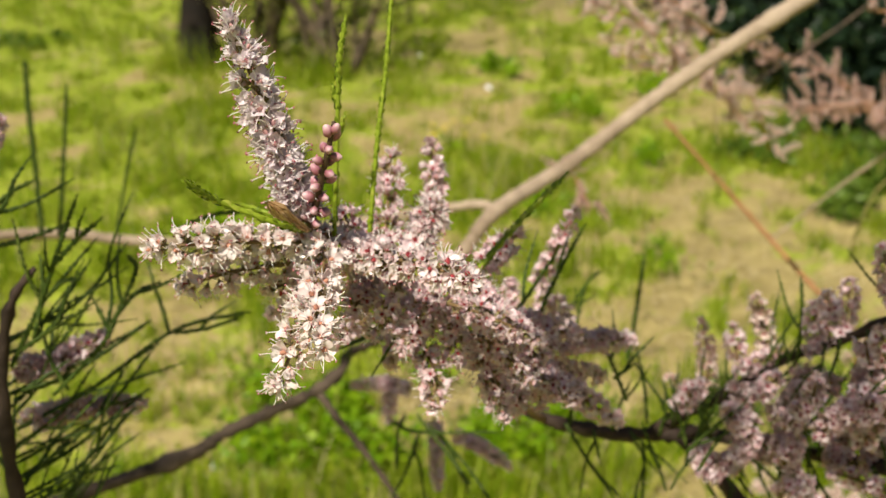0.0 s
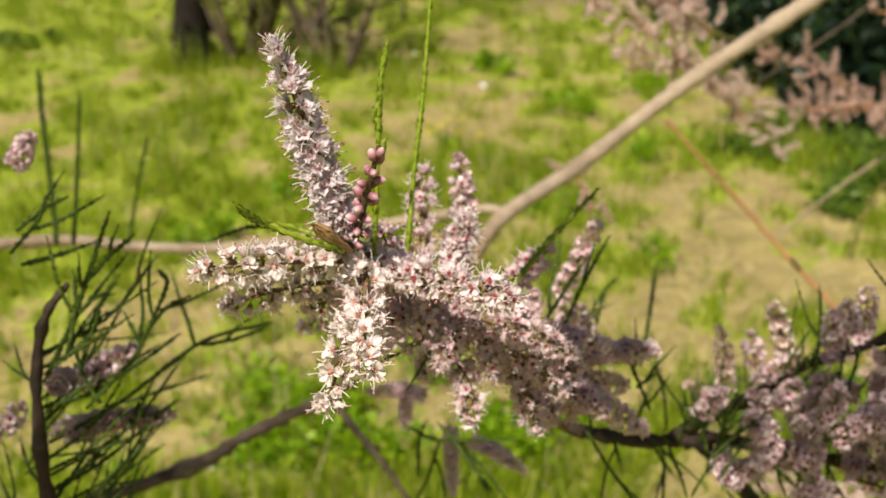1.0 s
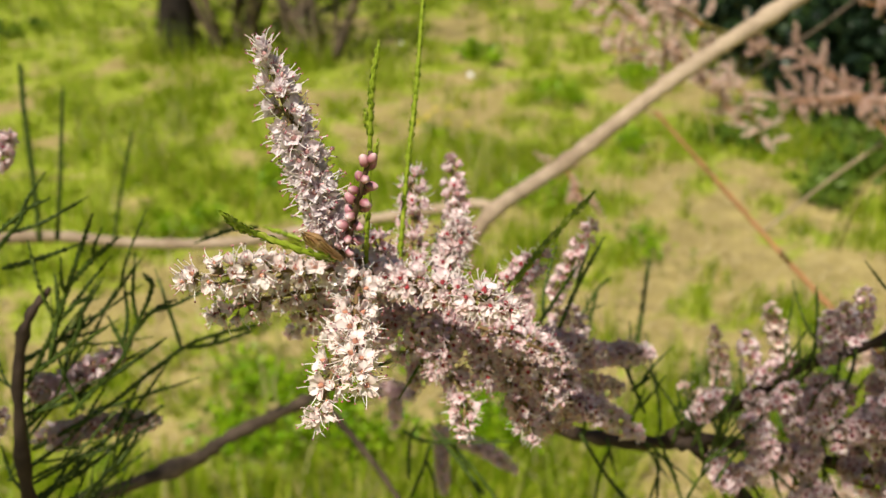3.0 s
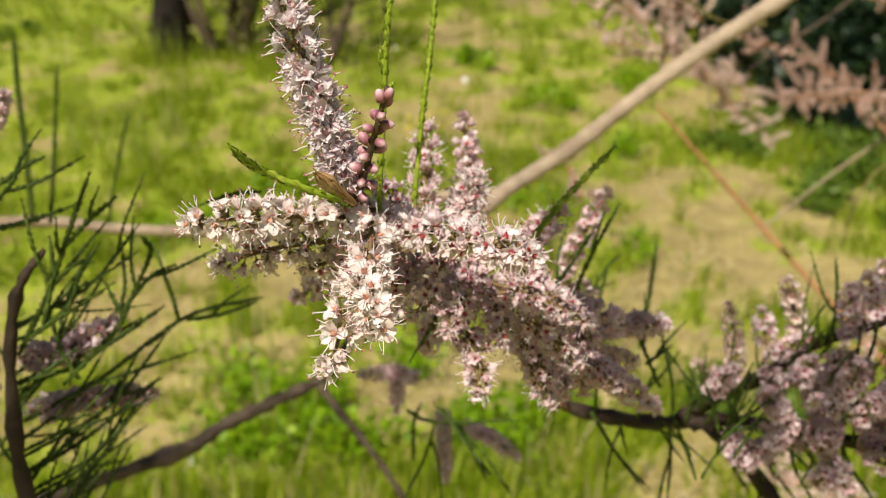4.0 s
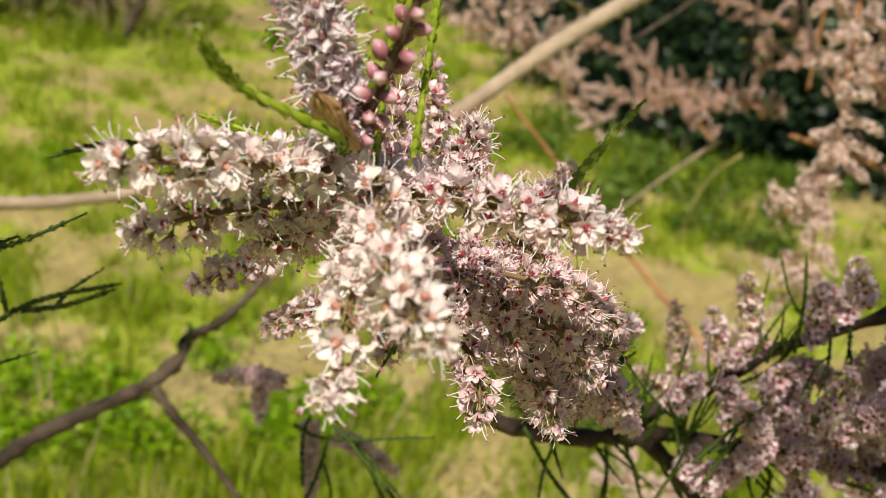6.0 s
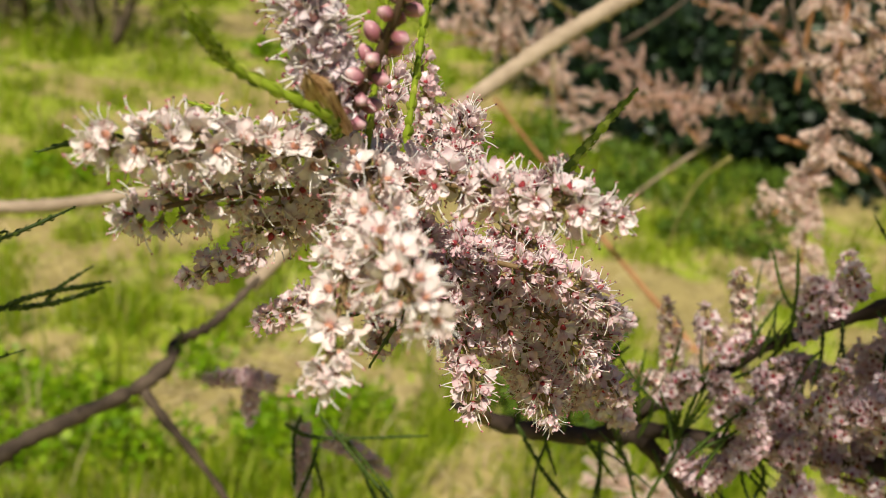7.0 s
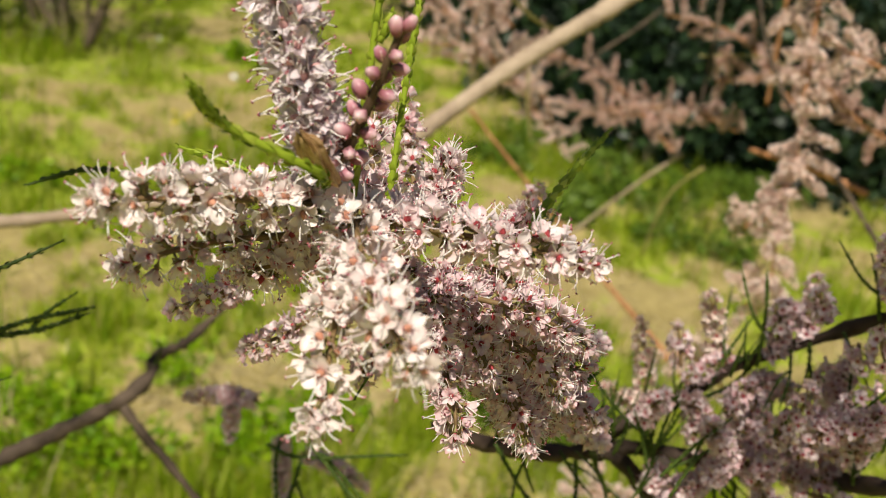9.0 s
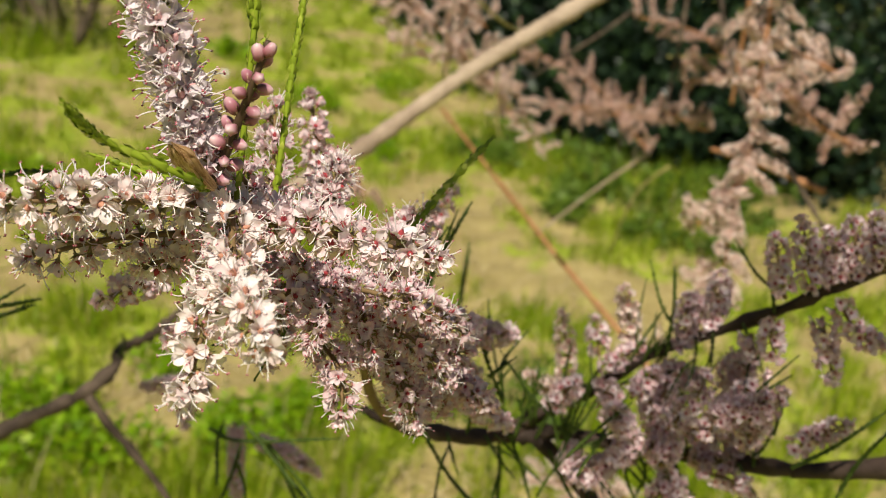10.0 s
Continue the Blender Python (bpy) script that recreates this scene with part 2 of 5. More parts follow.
def flower(seed, detail, open_by):
    rng = np.random.default_rng(seed)
    soup = Soup()
    hero = detail == "hero"
    rows = {"hero": [0, 0.16, 0.34, 0.52, 0.68, 0.82, 0.93, 1.0], "mid": [0, 0.3, 0.62, 0.88, 1.0], "far": [0, 0.6, 1.0]}[detail]
    cross = (-1, -0.55, 0, 0.55, 1) if hero else (-1, 0, 1)
    for k in range(5):
        petal(soup, rng, k * 1.2566 + rng.normal() * 0.13, 1.50 * rng.uniform(0.84, 1.12), 0.60 * rng.uniform(0.84, 1.14),
              open_by + rng.normal() * 0.26, rng.uniform(0.2, 1.9), rows, cross)
    if detail != "far":
        for k in range(5):
            stamen(soup, rng, (k + 0.5) * 1.2566 + rng.normal() * 0.25, hero)
    around = {"hero": 10, "mid": 6, "far": 4}[detail]
    ring = np.linspace(0, 2 * np.pi, around, endpoint=False)
    profile = [(0.26, -0.1), (0.31, 0.08), (0.32, 0.24), (0.26, 0.46), (0.17, 0.68), (0.10, 0.86)] if hero else [(0.32, 0.0), (0.30, 0.40), (0.16, 0.66)] if detail == "mid" else [(0.3, 0.0), (0.22, 0.3)]
    verts = [(r * math.cos(a) * (1 + 0.08 * math.cos(3 * a)), r * math.sin(a) * (1 + 0.08 * math.cos(3 * a)), z) for r, z in profile for a in ring] + [(0, 0, profile[-1][1] + 0.05)]
    m = len(profile)
    faces = [(i * around + j, i * around + (j + 1) % around, (i + 1) * around + (j + 1) % around, (i + 1) * around + j) for i in range(m - 1) for j in range(around)]
    faces += [((m - 1) * around + j, (m - 1) * around + (j + 1) % around, m * around) for j in range(around)]
    soup.add(verts, faces, 1)
    if hero:
        for k in range(3):
            a = k * 2.0944 + rng.uniform(0, 0.5)
            tip = np.array((0.26 * math.cos(a), 0.26 * math.sin(a), 1.28))
            tube(soup, np.array([(0, 0, 0.9), (0.08 * math.cos(a), 0.08 * math.sin(a), 1.1), tuple(tip)]), np.array([0.05, 0.05, 0.09]), 5, 2)
        for k in range(5):
            turn = (k + 0.5) * 1.2566
            c, s = math.cos(turn), math.sin(turn)
            soup.add([(0.2 * c + 0.28 * s, 0.2 * s - 0.28 * c, -0.28), (0.2 * c - 0.28 * s, 0.2 * s + 0.28 * c, -0.28), (0.88 * c, 0.88 * s, 0.05), (0.52 * c, 0.52 * s, -0.22)],
                     [(0, 3, 2), (3, 1, 2), (0, 1, 3)], 4)
    if detail != "far":
        tube(soup, np.array([(0, 0, -1.3), (0, 0, -0.7), (0, 0, -0.15)]), np.array([0.11, 0.13, 0.32]), 5 if hero else 3, 4)
    return soup


HERO_SOUPS = [flower(10 + k, "hero", 0.40 + 0.075 * k) for k in range(12)]
HERO = [f.mesh("flower", FLOWER_MATERIALS) for f in HERO_SOUPS]
HERO_BLUSH = [f.mesh("flower", [PETAL_BLUSH, DISC_RED, *FLOWER_MATERIALS[2:]]) for f in HERO_SOUPS]
HERO_PALE = [f.mesh("flower", [PETAL_PALE, DISC_PINK, *FLOWER_MATERIALS[2:]]) for f in HERO_SOUPS]
HERO_LILAC = [f.mesh("flower", [PETAL_LILAC, DISC_RED, *FLOWER_MATERIALS[2:]]) for f in HERO_SOUPS]
MID = [flower(30 + k, "mid", 0.45 + 0.1 * k) for k in range(7)]
FAR = [flower(50 + k, "far", 0.4 + 0.1 * k) for k in range(6)]
spike_count = [0]


def arrangement(line, count, rng, reach, upward=0.35):
    """Places and facings of flowers set in a spiral along a spike."""
    fine = spline(line, 60)
    tangent, a, b = across_of(fine)
    end = 1 - 0.0018 / np.linalg.norm(np.diff(fine, axis=0), axis=1).sum()
    for k in range(count):
        s = min(1.0, 0.04 + 0.96 * (k + rng.uniform(-0.3, 0.3)) / (count - 1)) * end
        i = int(np.clip(s, 0, 1) * 59)
        turn = k * 2.39996 + rng.normal() * 0.25
        rise = upward + 0.95 * max(0.0, s - 0.80 * end) / (0.2 * end) + rng.normal() * 0.15
        way = math.cos(rise) * (math.cos(turn) * a[i] + math.sin(turn) * b[i]) + math.sin(rise) * tangent[i]
        yield fine[i] + way * reach, way, rng.uniform(0, 6.28), s


def spike(owner, points, detail, count, tint=0, grown=1.0):
    """A flower spike: its stalk, and flowers all round it."""
    spike_count[0] += 1
    rng = np.random.default_rng(1000 + spike_count[0])
    line = P(points)
    stalk = Soup()
    tube(stalk, spline(line, 15)[:13], np.linspace(0.0004, 0.00022, 13), 6)
    ob = part("flower_spike", stalk, [STALK], owner)
    rest = Soup()
    meshes = {3: HERO_BLUSH, 4: HERO_PALE}.get(tint, HERO)
    if detail == "mid":
        count, grown = int(count * 1.3), grown * 0.84
        if points[1][1] < 16.4:
            detail, meshes = "hero", HERO_LILAC
    for place, way, spin, s in arrangement(line, count, rng, 0.0015 if meshes is HERO and detail == "hero" else 0.0014, 0.55 if tint == 4 else 0.35):
        size = (0.0009 if detail == "far" else 0.001) * grown * rng.uniform(0.94, 1.2) * (1 - 0.22 * max(0, s - 0.75) / 0.25)
        m = facing(place, way, spin, size)
        if detail == "hero":
            bloom = part("flower", meshes[rng.integers(3 if tint == 4 else 0, 9 if tint == 4 else 12)], None, ob)
            bloom.matrix_basis = m
        else:
            rest.place((MID if detail == "mid" else FAR)[rng.integers(6)], m)
    if detail != "hero":
        petals = PETAL_ROSE if tint == 1 else (PETAL_CREAM if tint == 2 else PETAL_LILAC)
        part("blossoms", rest, [petals, DISC_RED, *FLOWER_MATERIALS[2:]], ob, kind="stuff")
    return ob


def clad(soup, line, r, rng):
    """A shoot with small overlapping scale leaves all round it."""
    length = np.linalg.norm(np.diff(line, axis=0), axis=1).sum()
    steps = max(6, int(length / 0.0011))
    fine = spline(line, steps)
    tangent, a, b = across_of(fine)
    taper = np.linspace(1.0, 0.82, steps)
    taper[-2:] *= 0.6
    tube(soup, fine, r * 0.8 * taper, 6)
    for i in range(1, steps):
        for j in range(3):
            turn = i * 1.05 + j * 2.094 + rng.normal() * 0.2
            out = math.cos(turn) * a[i] + math.sin(turn) * b[i]
            side = np.cross(tangent[i], out)
            k = r * taper[i]
            size = rng.uniform(0.85, 1.2)
            foot = fine[i] + out * k * 0.62 + tangent[i] * k * rng.normal() * 0.3
            flare = rng.uniform(0.8, 1.5)
            mid = foot + tangent[i] * k * 1.1 + out * k * 0.5 * flare
            soup.add([foot - side * k * 0.75, foot + side * k * 0.75, mid - side * k * 0.6, mid + side * k * 0.6, foot + tangent[i] * k * 2.4 * size + out * k * 0.45 * flare, mid + out * k * 0.14],
                     [(0, 5, 2), (0, 1, 5), (1, 3, 5), (2, 5, 4), (5, 3, 4)], 0)
    return fine, tangent


def twig(owner, points, radius=0.044, shoots=0):
    """A green shoot, with some side shoots."""
    line = P(points)
    rng = np.random.default_rng(int(abs(line[0, 0] * 1e5)) % 9999)
    soup = Soup()
    fine, tangent = clad(soup, line, radius / 100, rng)
    for k in range(shoots):
        i = int(len(fine) * (0.2 + 0.7 * (k + rng.uniform(0, 0.6)) / shoots))
        i = min(i, len(fine) - 1)
        aside = np.cross(tangent[i], rng.normal(size=3))
        aside /= np.linalg.norm(aside)
        way = tangent[i] * 0.8 + aside * 0.55
        size = rng.uniform(0.005, 0.015)
        clad(soup, np.array([fine[i], fine[i] + way * size * 0.5, fine[i] + (way + tangent[i] * 0.3) * size]), radius * 0.008, rng)
    return part("green_twig", soup, [TWIG_SHADED if owner == side or points[0][1] > 15.2 else TWIG], owner)


def branch(owner, points, start, end, mat, thick=None):
    """A woody branch, from its first radius to its last, in centimetres."""
    line = P(points)
    length = np.linalg.norm(np.diff(line, axis=0), axis=1).sum()
    steps = int(np.clip(length / 0.0028, 12, 200))
    soup = Soup()
    seed = int(abs(line[0, 0] * 1e5)) % 9999
    fine = spline(line, steps)
    radii = np.interp(np.linspace(0, 1, steps), (0, 0.4, 1), (start, thick or (0.6 * start + 0.4 * end), end)) / 100
    rng = np.random.default_rng(seed)
    radii *= 1 + 0.12 * (rng.random(steps) > 0.96)
    tube(soup, fine, radii, 10, 0, 0.16 if mat in (BARK_DARK, BARK_MID) else 0.06, seed)
    return part("branch", soup, [mat], owner)


def spray(owner, points, count, spread, tint):
    """A thin branch with flower spikes held out on all sides."""
    branch(owner, points, 0.09, 0.05, BARK_RED)
    rng = np.random.default_rng(int(abs(points[0][0] * 100)))
    fine = spline(np.array(points), round(count * 2.0))
    tangent = np.gradient(fine, axis=0)
    tangent /= np.linalg.norm(tangent, axis=1)[:, None]
    for place, way in zip(fine, tangent):
        out = rng.normal(size=3)
        out = out - way * (out @ way) * 0.6 + way * 0.5
        out = out / np.linalg.norm(out) + np.array((0, -0.15, 0.25))
        size = rng.uniform(0.9, 2.4) * (0.65 + spread)
        tip = place + out * size
        place = place + rng.normal(size=3) * 0.35
        mid = (place + tip) / 2 + rng.normal(size=3) * 0.15
        spike(owner, [tuple(place), tuple(mid), tuple(tip)], "far", int(9 + 9 * size), tint)


# ---- things ----
sprig = thing("tamarisk_branch", (0.46, 0.14, 0.0), "flowering tamarisk branch with white and pale pink flower spikes", "branch", "tamarisk stems")
side = thing("tamarisk_branch", (-0.26, 0.30, 0.0), "shaded tamarisk stem with green twigs and two mauve flower spikes", "branch", "tamarisk stems")
bare = thing("bare_branch", (0.80, 0.30, 0.0), "long bare pale brown branch slanting behind the flowers", "branch", "tamarisk stems")
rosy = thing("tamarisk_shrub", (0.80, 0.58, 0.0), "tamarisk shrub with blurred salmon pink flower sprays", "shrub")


# the near sprig: a hub of spikes held towards the light
spike(sprig, [(-1.77, 13.56, 0.62), (-2.15, 13.15, 1.66), (-2.71, 12.64, 3.35)], "hero", 76, 4, 1.12)
spike(sprig, [(-1.44, 14.16, 0.41), (-2.74, 13.45, 0.39), (-3.76, 12.84, 0.32)], "hero", 44)
spike(sprig, [(-1.80, 14.46, 0.13), (-2.79, 14.05, 0.01), (-3.57, 13.65, -0.22)], "hero", 30, 3, 0.92)
spike(sprig, [(-1.52, 14.86, 0.06), (-1.95, 14.66, -0.12), (-2.55, 14.26, -0.30)], "hero", 26, 3)
spike(sprig, [(-1.33, 14.27, 0.44), (-1.71, 13.16, -0.48), (-2.00, 12.36, -1.45)], "hero", 38, 0, 1.0)
spike(sprig, [(-1.54, 13.78, 0.40), (-1.54, 12.64, -0.32), (-1.35, 11.67, -0.93)], "hero", 34, 0, 0.98)
spike(sprig, [(-1.23, 14.07, 0.27), (-0.28, 13.48, 0.10), (0.52, 12.68, -0.12)], "hero", 40, 3)
spike(sprig, [(-0.40, 15.47, 0.32), (-0.25, 15.57, 0.68), (-0.10, 15.37, 1.11)], "hero", 26, 3)
spike(sprig, [(-0.90, 15.77, 0.23), (-0.88, 16.27, 1.16), (-0.85, 16.57, 1.95)], "mid", 24)
spike(sprig, [(-0.10, 17.28, 0.72), (-0.13, 17.67, 1.54), (-0.23, 17.77, 2.31)], "mid", 24)
spike(sprig, [(-1.08, 14.67, 0.32), (-1.29, 14.66, 0.61), (-1.45, 14.46, 0.88)], "mid", 10)

# spikes behind and below it
spike(sprig, [(-0.54, 15.77, -0.40), (0.60, 14.89, -0.65), (1.58, 15.20, -1.11)], "mid", 36)
spike(sprig, [(-0.37, 16.08, -0.78), (0.70, 15.29, -1.07), (1.38, 15.50, -1.78)], "mid", 33)
spike(sprig, [(-0.36, 15.78, -1.12), (-0.12, 15.28, -1.51), (-0.07, 15.08, -2.13)], "mid", 22)
spike(sprig, [(0.46, 16.29, -1.16), (0.81, 15.79, -1.75), (1.02, 15.79, -2.39)], "mid", 23)
spike(sprig, [(0.97, 17.29, -1.25), (1.53, 16.80, -1.78), (1.72, 16.80, -2.35)], "mid", 23)
spike(sprig, [(1.54, 18.30, -1.65), (2.38, 18.31, -2.28), (3.41, 18.82, -3.01)], "mid", 46, 0, 1.15)
spike(sprig, [(1.80, 18.80, -1.60), (2.83, 19.31, -1.46), (3.81, 19.82, -1.50)], "mid", 42, 0, 1.15)
spike(sprig, [(2.17, 19.30, -1.98), (2.68, 19.81, -2.17), (3.30, 20.32, -2.27)], "mid", 22, 0, 1.1)
spike(sprig, [(-0.59, 16.78, -0.83), (-0.73, 16.78, -1.31), (-0.87, 16.78, -1.69)], "mid", 17)
spike(sprig, [(-1.31, 17.60, -0.91), (-1.77, 18.00, -1.22), (-2.22, 18.30, -1.46)], "mid", 22)
spike(sprig, [(-2.19, 17.34, -0.41), (-2.65, 17.77, -0.64), (-3.19, 18.21, -0.89)], "mid", 22)
spike(sprig, [(0.64, 16.28, 0.00), (0.97, 16.29, 0.33), (1.30, 16.19, 0.59)], "mid", 16)
spike(sprig, [(1.99, 21.30, -0.51), (2.36, 20.60, 0.34), (2.69, 20.10, 1.13)], "mid", 29)
spike(sprig, [(1.28, 21.29, -1.24), (1.40, 21.29, -0.75), (1.46, 21.29, -0.33)], "mid", 19)
spike(sprig, [(1.97, 22.30, -1.70), (2.23, 22.30, -1.06), (2.29, 22.30, -0.42)], "mid", 22)
spike(sprig, [(2.61, 22.31, -1.69), (2.74, 22.31, -1.18), (2.55, 22.30, -0.74)], "mid", 16)
spike(sprig, [(-1.03, 30.28, -3.99), (-1.90, 30.27, -3.82), (-2.95, 30.26, -3.85)], "mid", 40, 0, 1.02)
spike(sprig, [(-1.73, 30.27, -3.47), (-1.73, 30.28, -4.16), (-1.76, 30.28, -5.04)], "mid", 30, 0, 1.02)
spike(sprig, [(-0.35, 31.29, -5.03), (-0.31, 31.29, -6.11), (-0.25, 31.30, -7.37)], "mid", 50, 0, 1.1)
spike(sprig, [(0.19, 31.30, -5.57), (1.10, 31.31, -5.93), (2.09, 31.32, -6.64)], "mid", 44, 0, 1.1)
spike(sprig, [(-1.15, 15.47, 0.05), (-1.22, 15.27, -0.38), (-1.38, 15.07, -0.73)], "mid", 24)
spike(sprig, [(-0.69, 15.27, -0.03), (-0.77, 15.07, -0.54), (-1.07, 15.07, -1.06)], "mid", 20)
spike(sprig, [(0.18, 15.78, -0.49), (0.18, 15.28, -0.90), (0.29, 15.09, -1.44)], "mid", 20)
spike(sprig, [(-0.17, 15.48, -0.21), (-0.34, 15.08, -0.71), (-0.54, 14.88, -1.21)], "mid", 26)
spike(sprig, [(0.83, 16.29, -0.88), (1.17, 15.79, -1.03), (1.68, 15.50, -1.53)], "mid", 26)
spike(sprig, [(0.36, 15.88, -0.04), (0.62, 15.49, -0.38), (0.92, 15.29, -0.72)], "mid", 22)
spike(sprig, [(1.17, 17.29, -0.85), (1.76, 17.30, -1.05), (2.48, 17.50, -1.18)], "mid", 26)
spike(sprig, [(-1.48, 15.26, 0.32), (-1.23, 15.47, 0.05), (-0.70, 15.47, -0.21)], "mid", 22)

# scale-leaved green twigs of the sprig
twig(sprig, [(-1.48, 13.96, 0.47), (-1.38, 13.46, 2.15), (-1.34, 13.26, 2.80), (-1.24, 13.16, 3.37)])
twig(sprig, [(-1.36, 13.46, 1.85), (-1.27, 13.36, 2.10)])
twig(sprig, [(-1.38, 13.46, 2.23), (-1.44, 13.36, 2.52)])
twig(sprig, [(-1.04, 14.47, 0.40), (-0.90, 14.26, 1.86), (-0.78, 14.16, 2.82), (-0.65, 13.96, 4.30)])
twig(sprig, [(-1.81, 13.66, 0.56), (-1.98, 12.76, 0.60), (-2.66, 12.45, 0.86), (-2.87, 12.15, 0.97), (-3.01, 11.85, 1.11)], 0.052)
twig(sprig, [(-1.91, 14.66, 0.61), (-2.39, 15.05, 0.77), (-2.77, 15.15, 0.90), (-3.09, 15.25, 1.00)])
twig(sprig, [(-4.02, 19.74, 1.06), (-4.53, 19.53, 1.00), (-5.12, 19.23, 0.76)])
twig(sprig, [(0.57, 15.18, -0.02), (1.06, 15.49, 0.55), (1.52, 15.69, 1.04), (2.01, 15.89, 1.52)], 0.054)
twig(sprig, [(1.78, 19.30, -1.21), (2.22, 19.30, -0.21), (2.77, 19.30, 0.80)], 0.044, 1)
twig(sprig, [(1.31, 18.79, -1.01), (1.79, 18.80, -0.31), (2.22, 18.80, 0.34)], 0.044, 1)
twig(sprig, [(-0.32, 15.88, -0.51), (-0.90, 15.77, -0.94), (-1.60, 15.77, -1.28)], 0.044, 1)
twig(sprig, [(3.79, 20.32, -2.79), (3.50, 20.32, -2.09), (3.32, 20.31, -1.63)], 0.044, 1)
twig(sprig, [(3.50, 20.32, -2.33), (4.02, 20.32, -1.98)], 0.044, 1)
twig(sprig, [(4.70, 22.83, -3.70), (4.66, 22.83, -3.04), (4.60, 22.83, -2.41)], 0.044, 1)
twig(sprig, [(4.61, 22.83, -4.09), (4.64, 22.83, -4.74), (4.57, 22.84, -5.66)], 0.044, 1)
twig(sprig, [(2.75, 22.31, -3.61), (3.39, 22.32, -4.63), (4.03, 22.33, -5.30)], 0.044, 1)
twig(sprig, [(-0.23, 24.29, -4.11), (0.61, 24.30, -5.09), (1.17, 24.31, -5.92)], 0.044, 1)
twig(sprig, [(-0.65, 24.29, -4.25), (-0.92, 24.28, -5.09), (-1.34, 24.28, -5.93)], 0.044, 1)
twig(sprig, [(-1.34, 24.28, -3.90), (-0.65, 24.28, -4.18), (1.26, 23.30, -3.99)])
twig(sprig, [(2.97, 24.31, -1.31), (3.67, 25.31, -0.51), (3.99, 25.32, -0.22)], 0.044, 1)
twig(sprig, [(3.25, 24.31, -1.59), (3.39, 24.31, -0.90), (3.50, 24.31, -0.48)], 0.044, 1)

# the woody axis of the sprig and the branch that carries it
branch(sprig, [(-1.82, 13.76, 0.59), (-1.45, 14.26, 0.44), (-0.85, 15.07, 0.06), (-0.10, 16.08, -0.50), (0.71, 18.29, -1.55), (1.53, 21.30, -2.83), (2.27, 22.71, -3.58)], 0.06, 0.11, BARK_YOUNG)
branch(sprig, [(1.62, 22.60, -3.26), (1.95, 22.75, -3.44), (2.82, 22.92, -3.74), (4.03, 23.13, -3.99), (4.98, 23.24, -4.01), (5.84, 22.94, -3.91), (7.09, 22.35, -4.05), (8.73, 21.37, -4.21), (9.71, 19.88, -4.17)], 0.08, 0.14, BARK_DARK, 0.175)
branch(sprig, [(4.98, 23.24, -4.01), (5.53, 23.04, -4.06), (6.21, 22.85, -4.74), (7.06, 22.66, -5.86), (7.87, 22.37, -7.18)], 0.19, 0.17, BARK_DARK)
branch(sprig, [(4.98, 23.24, -3.93), (5.68, 22.84, -3.37), (6.58, 22.35, -2.84), (7.36, 21.65, -2.12), (7.80, 21.15, -1.82), (8.40, 20.86, -1.57), (9.07, 19.36, -0.95), (9.50, 18.47, -0.50), (10.75, 17.68, 0.11)], 0.16, 0.10, BARK_DARK)

# spikes along that branch
spike(sprig, [(6.10, 22.84, -2.97), (6.09, 22.84, -2.12), (5.94, 22.84, -1.23)], "mid", 24, 2)
spike(sprig, [(6.07, 22.84, -3.04), (5.68, 22.84, -2.91), (5.11, 22.73, -2.54)], "mid", 18, 2)
spike(sprig, [(7.25, 22.15, -1.98), (7.05, 21.85, -1.26), (6.80, 21.64, -0.66)], "mid", 23, 2)
spike(sprig, [(6.64, 22.35, -2.20), (6.58, 22.34, -1.75), (6.54, 22.34, -1.37)], "mid", 12)
spike(sprig, [(7.56, 21.85, -1.95), (6.99, 21.85, -2.14), (6.43, 21.84, -2.39)], "mid", 22)
spike(sprig, [(7.92, 21.16, -1.94), (7.83, 20.85, -1.31), (7.73, 20.65, -0.76)], "mid", 20)
spike(sprig, [(8.28, 21.16, -1.76), (8.10, 20.86, -1.19), (7.91, 20.65, -0.82)], "mid", 16)
spike(sprig, [(8.40, 20.86, -1.52), (8.48, 20.76, -0.89), (8.52, 20.66, -0.27)], "mid", 22)
spike(sprig, [(8.61, 21.36, -2.69), (8.12, 21.36, -2.45), (7.57, 21.35, -2.26)], "mid", 22)
spike(sprig, [(8.56, 21.87, -3.70), (7.93, 21.86, -3.32), (7.37, 21.85, -3.11)], "mid", 23)
spike(sprig, [(6.97, 22.15, -3.76), (6.71, 21.95, -3.34), (6.56, 21.85, -2.95)], "mid", 16)
spike(sprig, [(9.48, 20.87, -2.62), (8.88, 20.87, -2.92), (8.35, 20.86, -3.27)], "mid", 22)
spike(sprig, [(9.25, 20.37, -3.82), (8.79, 20.37, -3.53), (8.26, 20.36, -3.30)], "mid", 20)
spike(sprig, [(9.14, 20.38, -4.64), (8.56, 20.37, -4.41), (7.92, 20.36, -4.23)], "mid", 22)
spike(sprig, [(7.63, 20.36, -4.99), (7.34, 20.36, -4.53), (7.16, 20.36, -4.06)], "mid", 19)
spike(sprig, [(6.93, 20.36, -4.82), (7.16, 20.36, -4.53), (7.63, 20.36, -4.41)], "mid", 16)
spike(sprig, [(8.18, 21.86, -2.76), (7.75, 21.36, -2.69), (7.45, 21.36, -3.36)], "mid", 22)
spike(sprig, [(9.16, 20.97, -2.03), (8.92, 20.97, -2.33), (8.68, 20.97, -2.63)], "mid", 14)
spike(sprig, [(8.50, 18.55, -0.74), (8.33, 18.50, -0.13), (8.18, 18.43, 0.42)], "mid", 22)
spike(sprig, [(8.93, 18.33, -0.62), (8.75, 18.28, 0.08), (8.57, 18.22, 0.73)], "mid", 24)
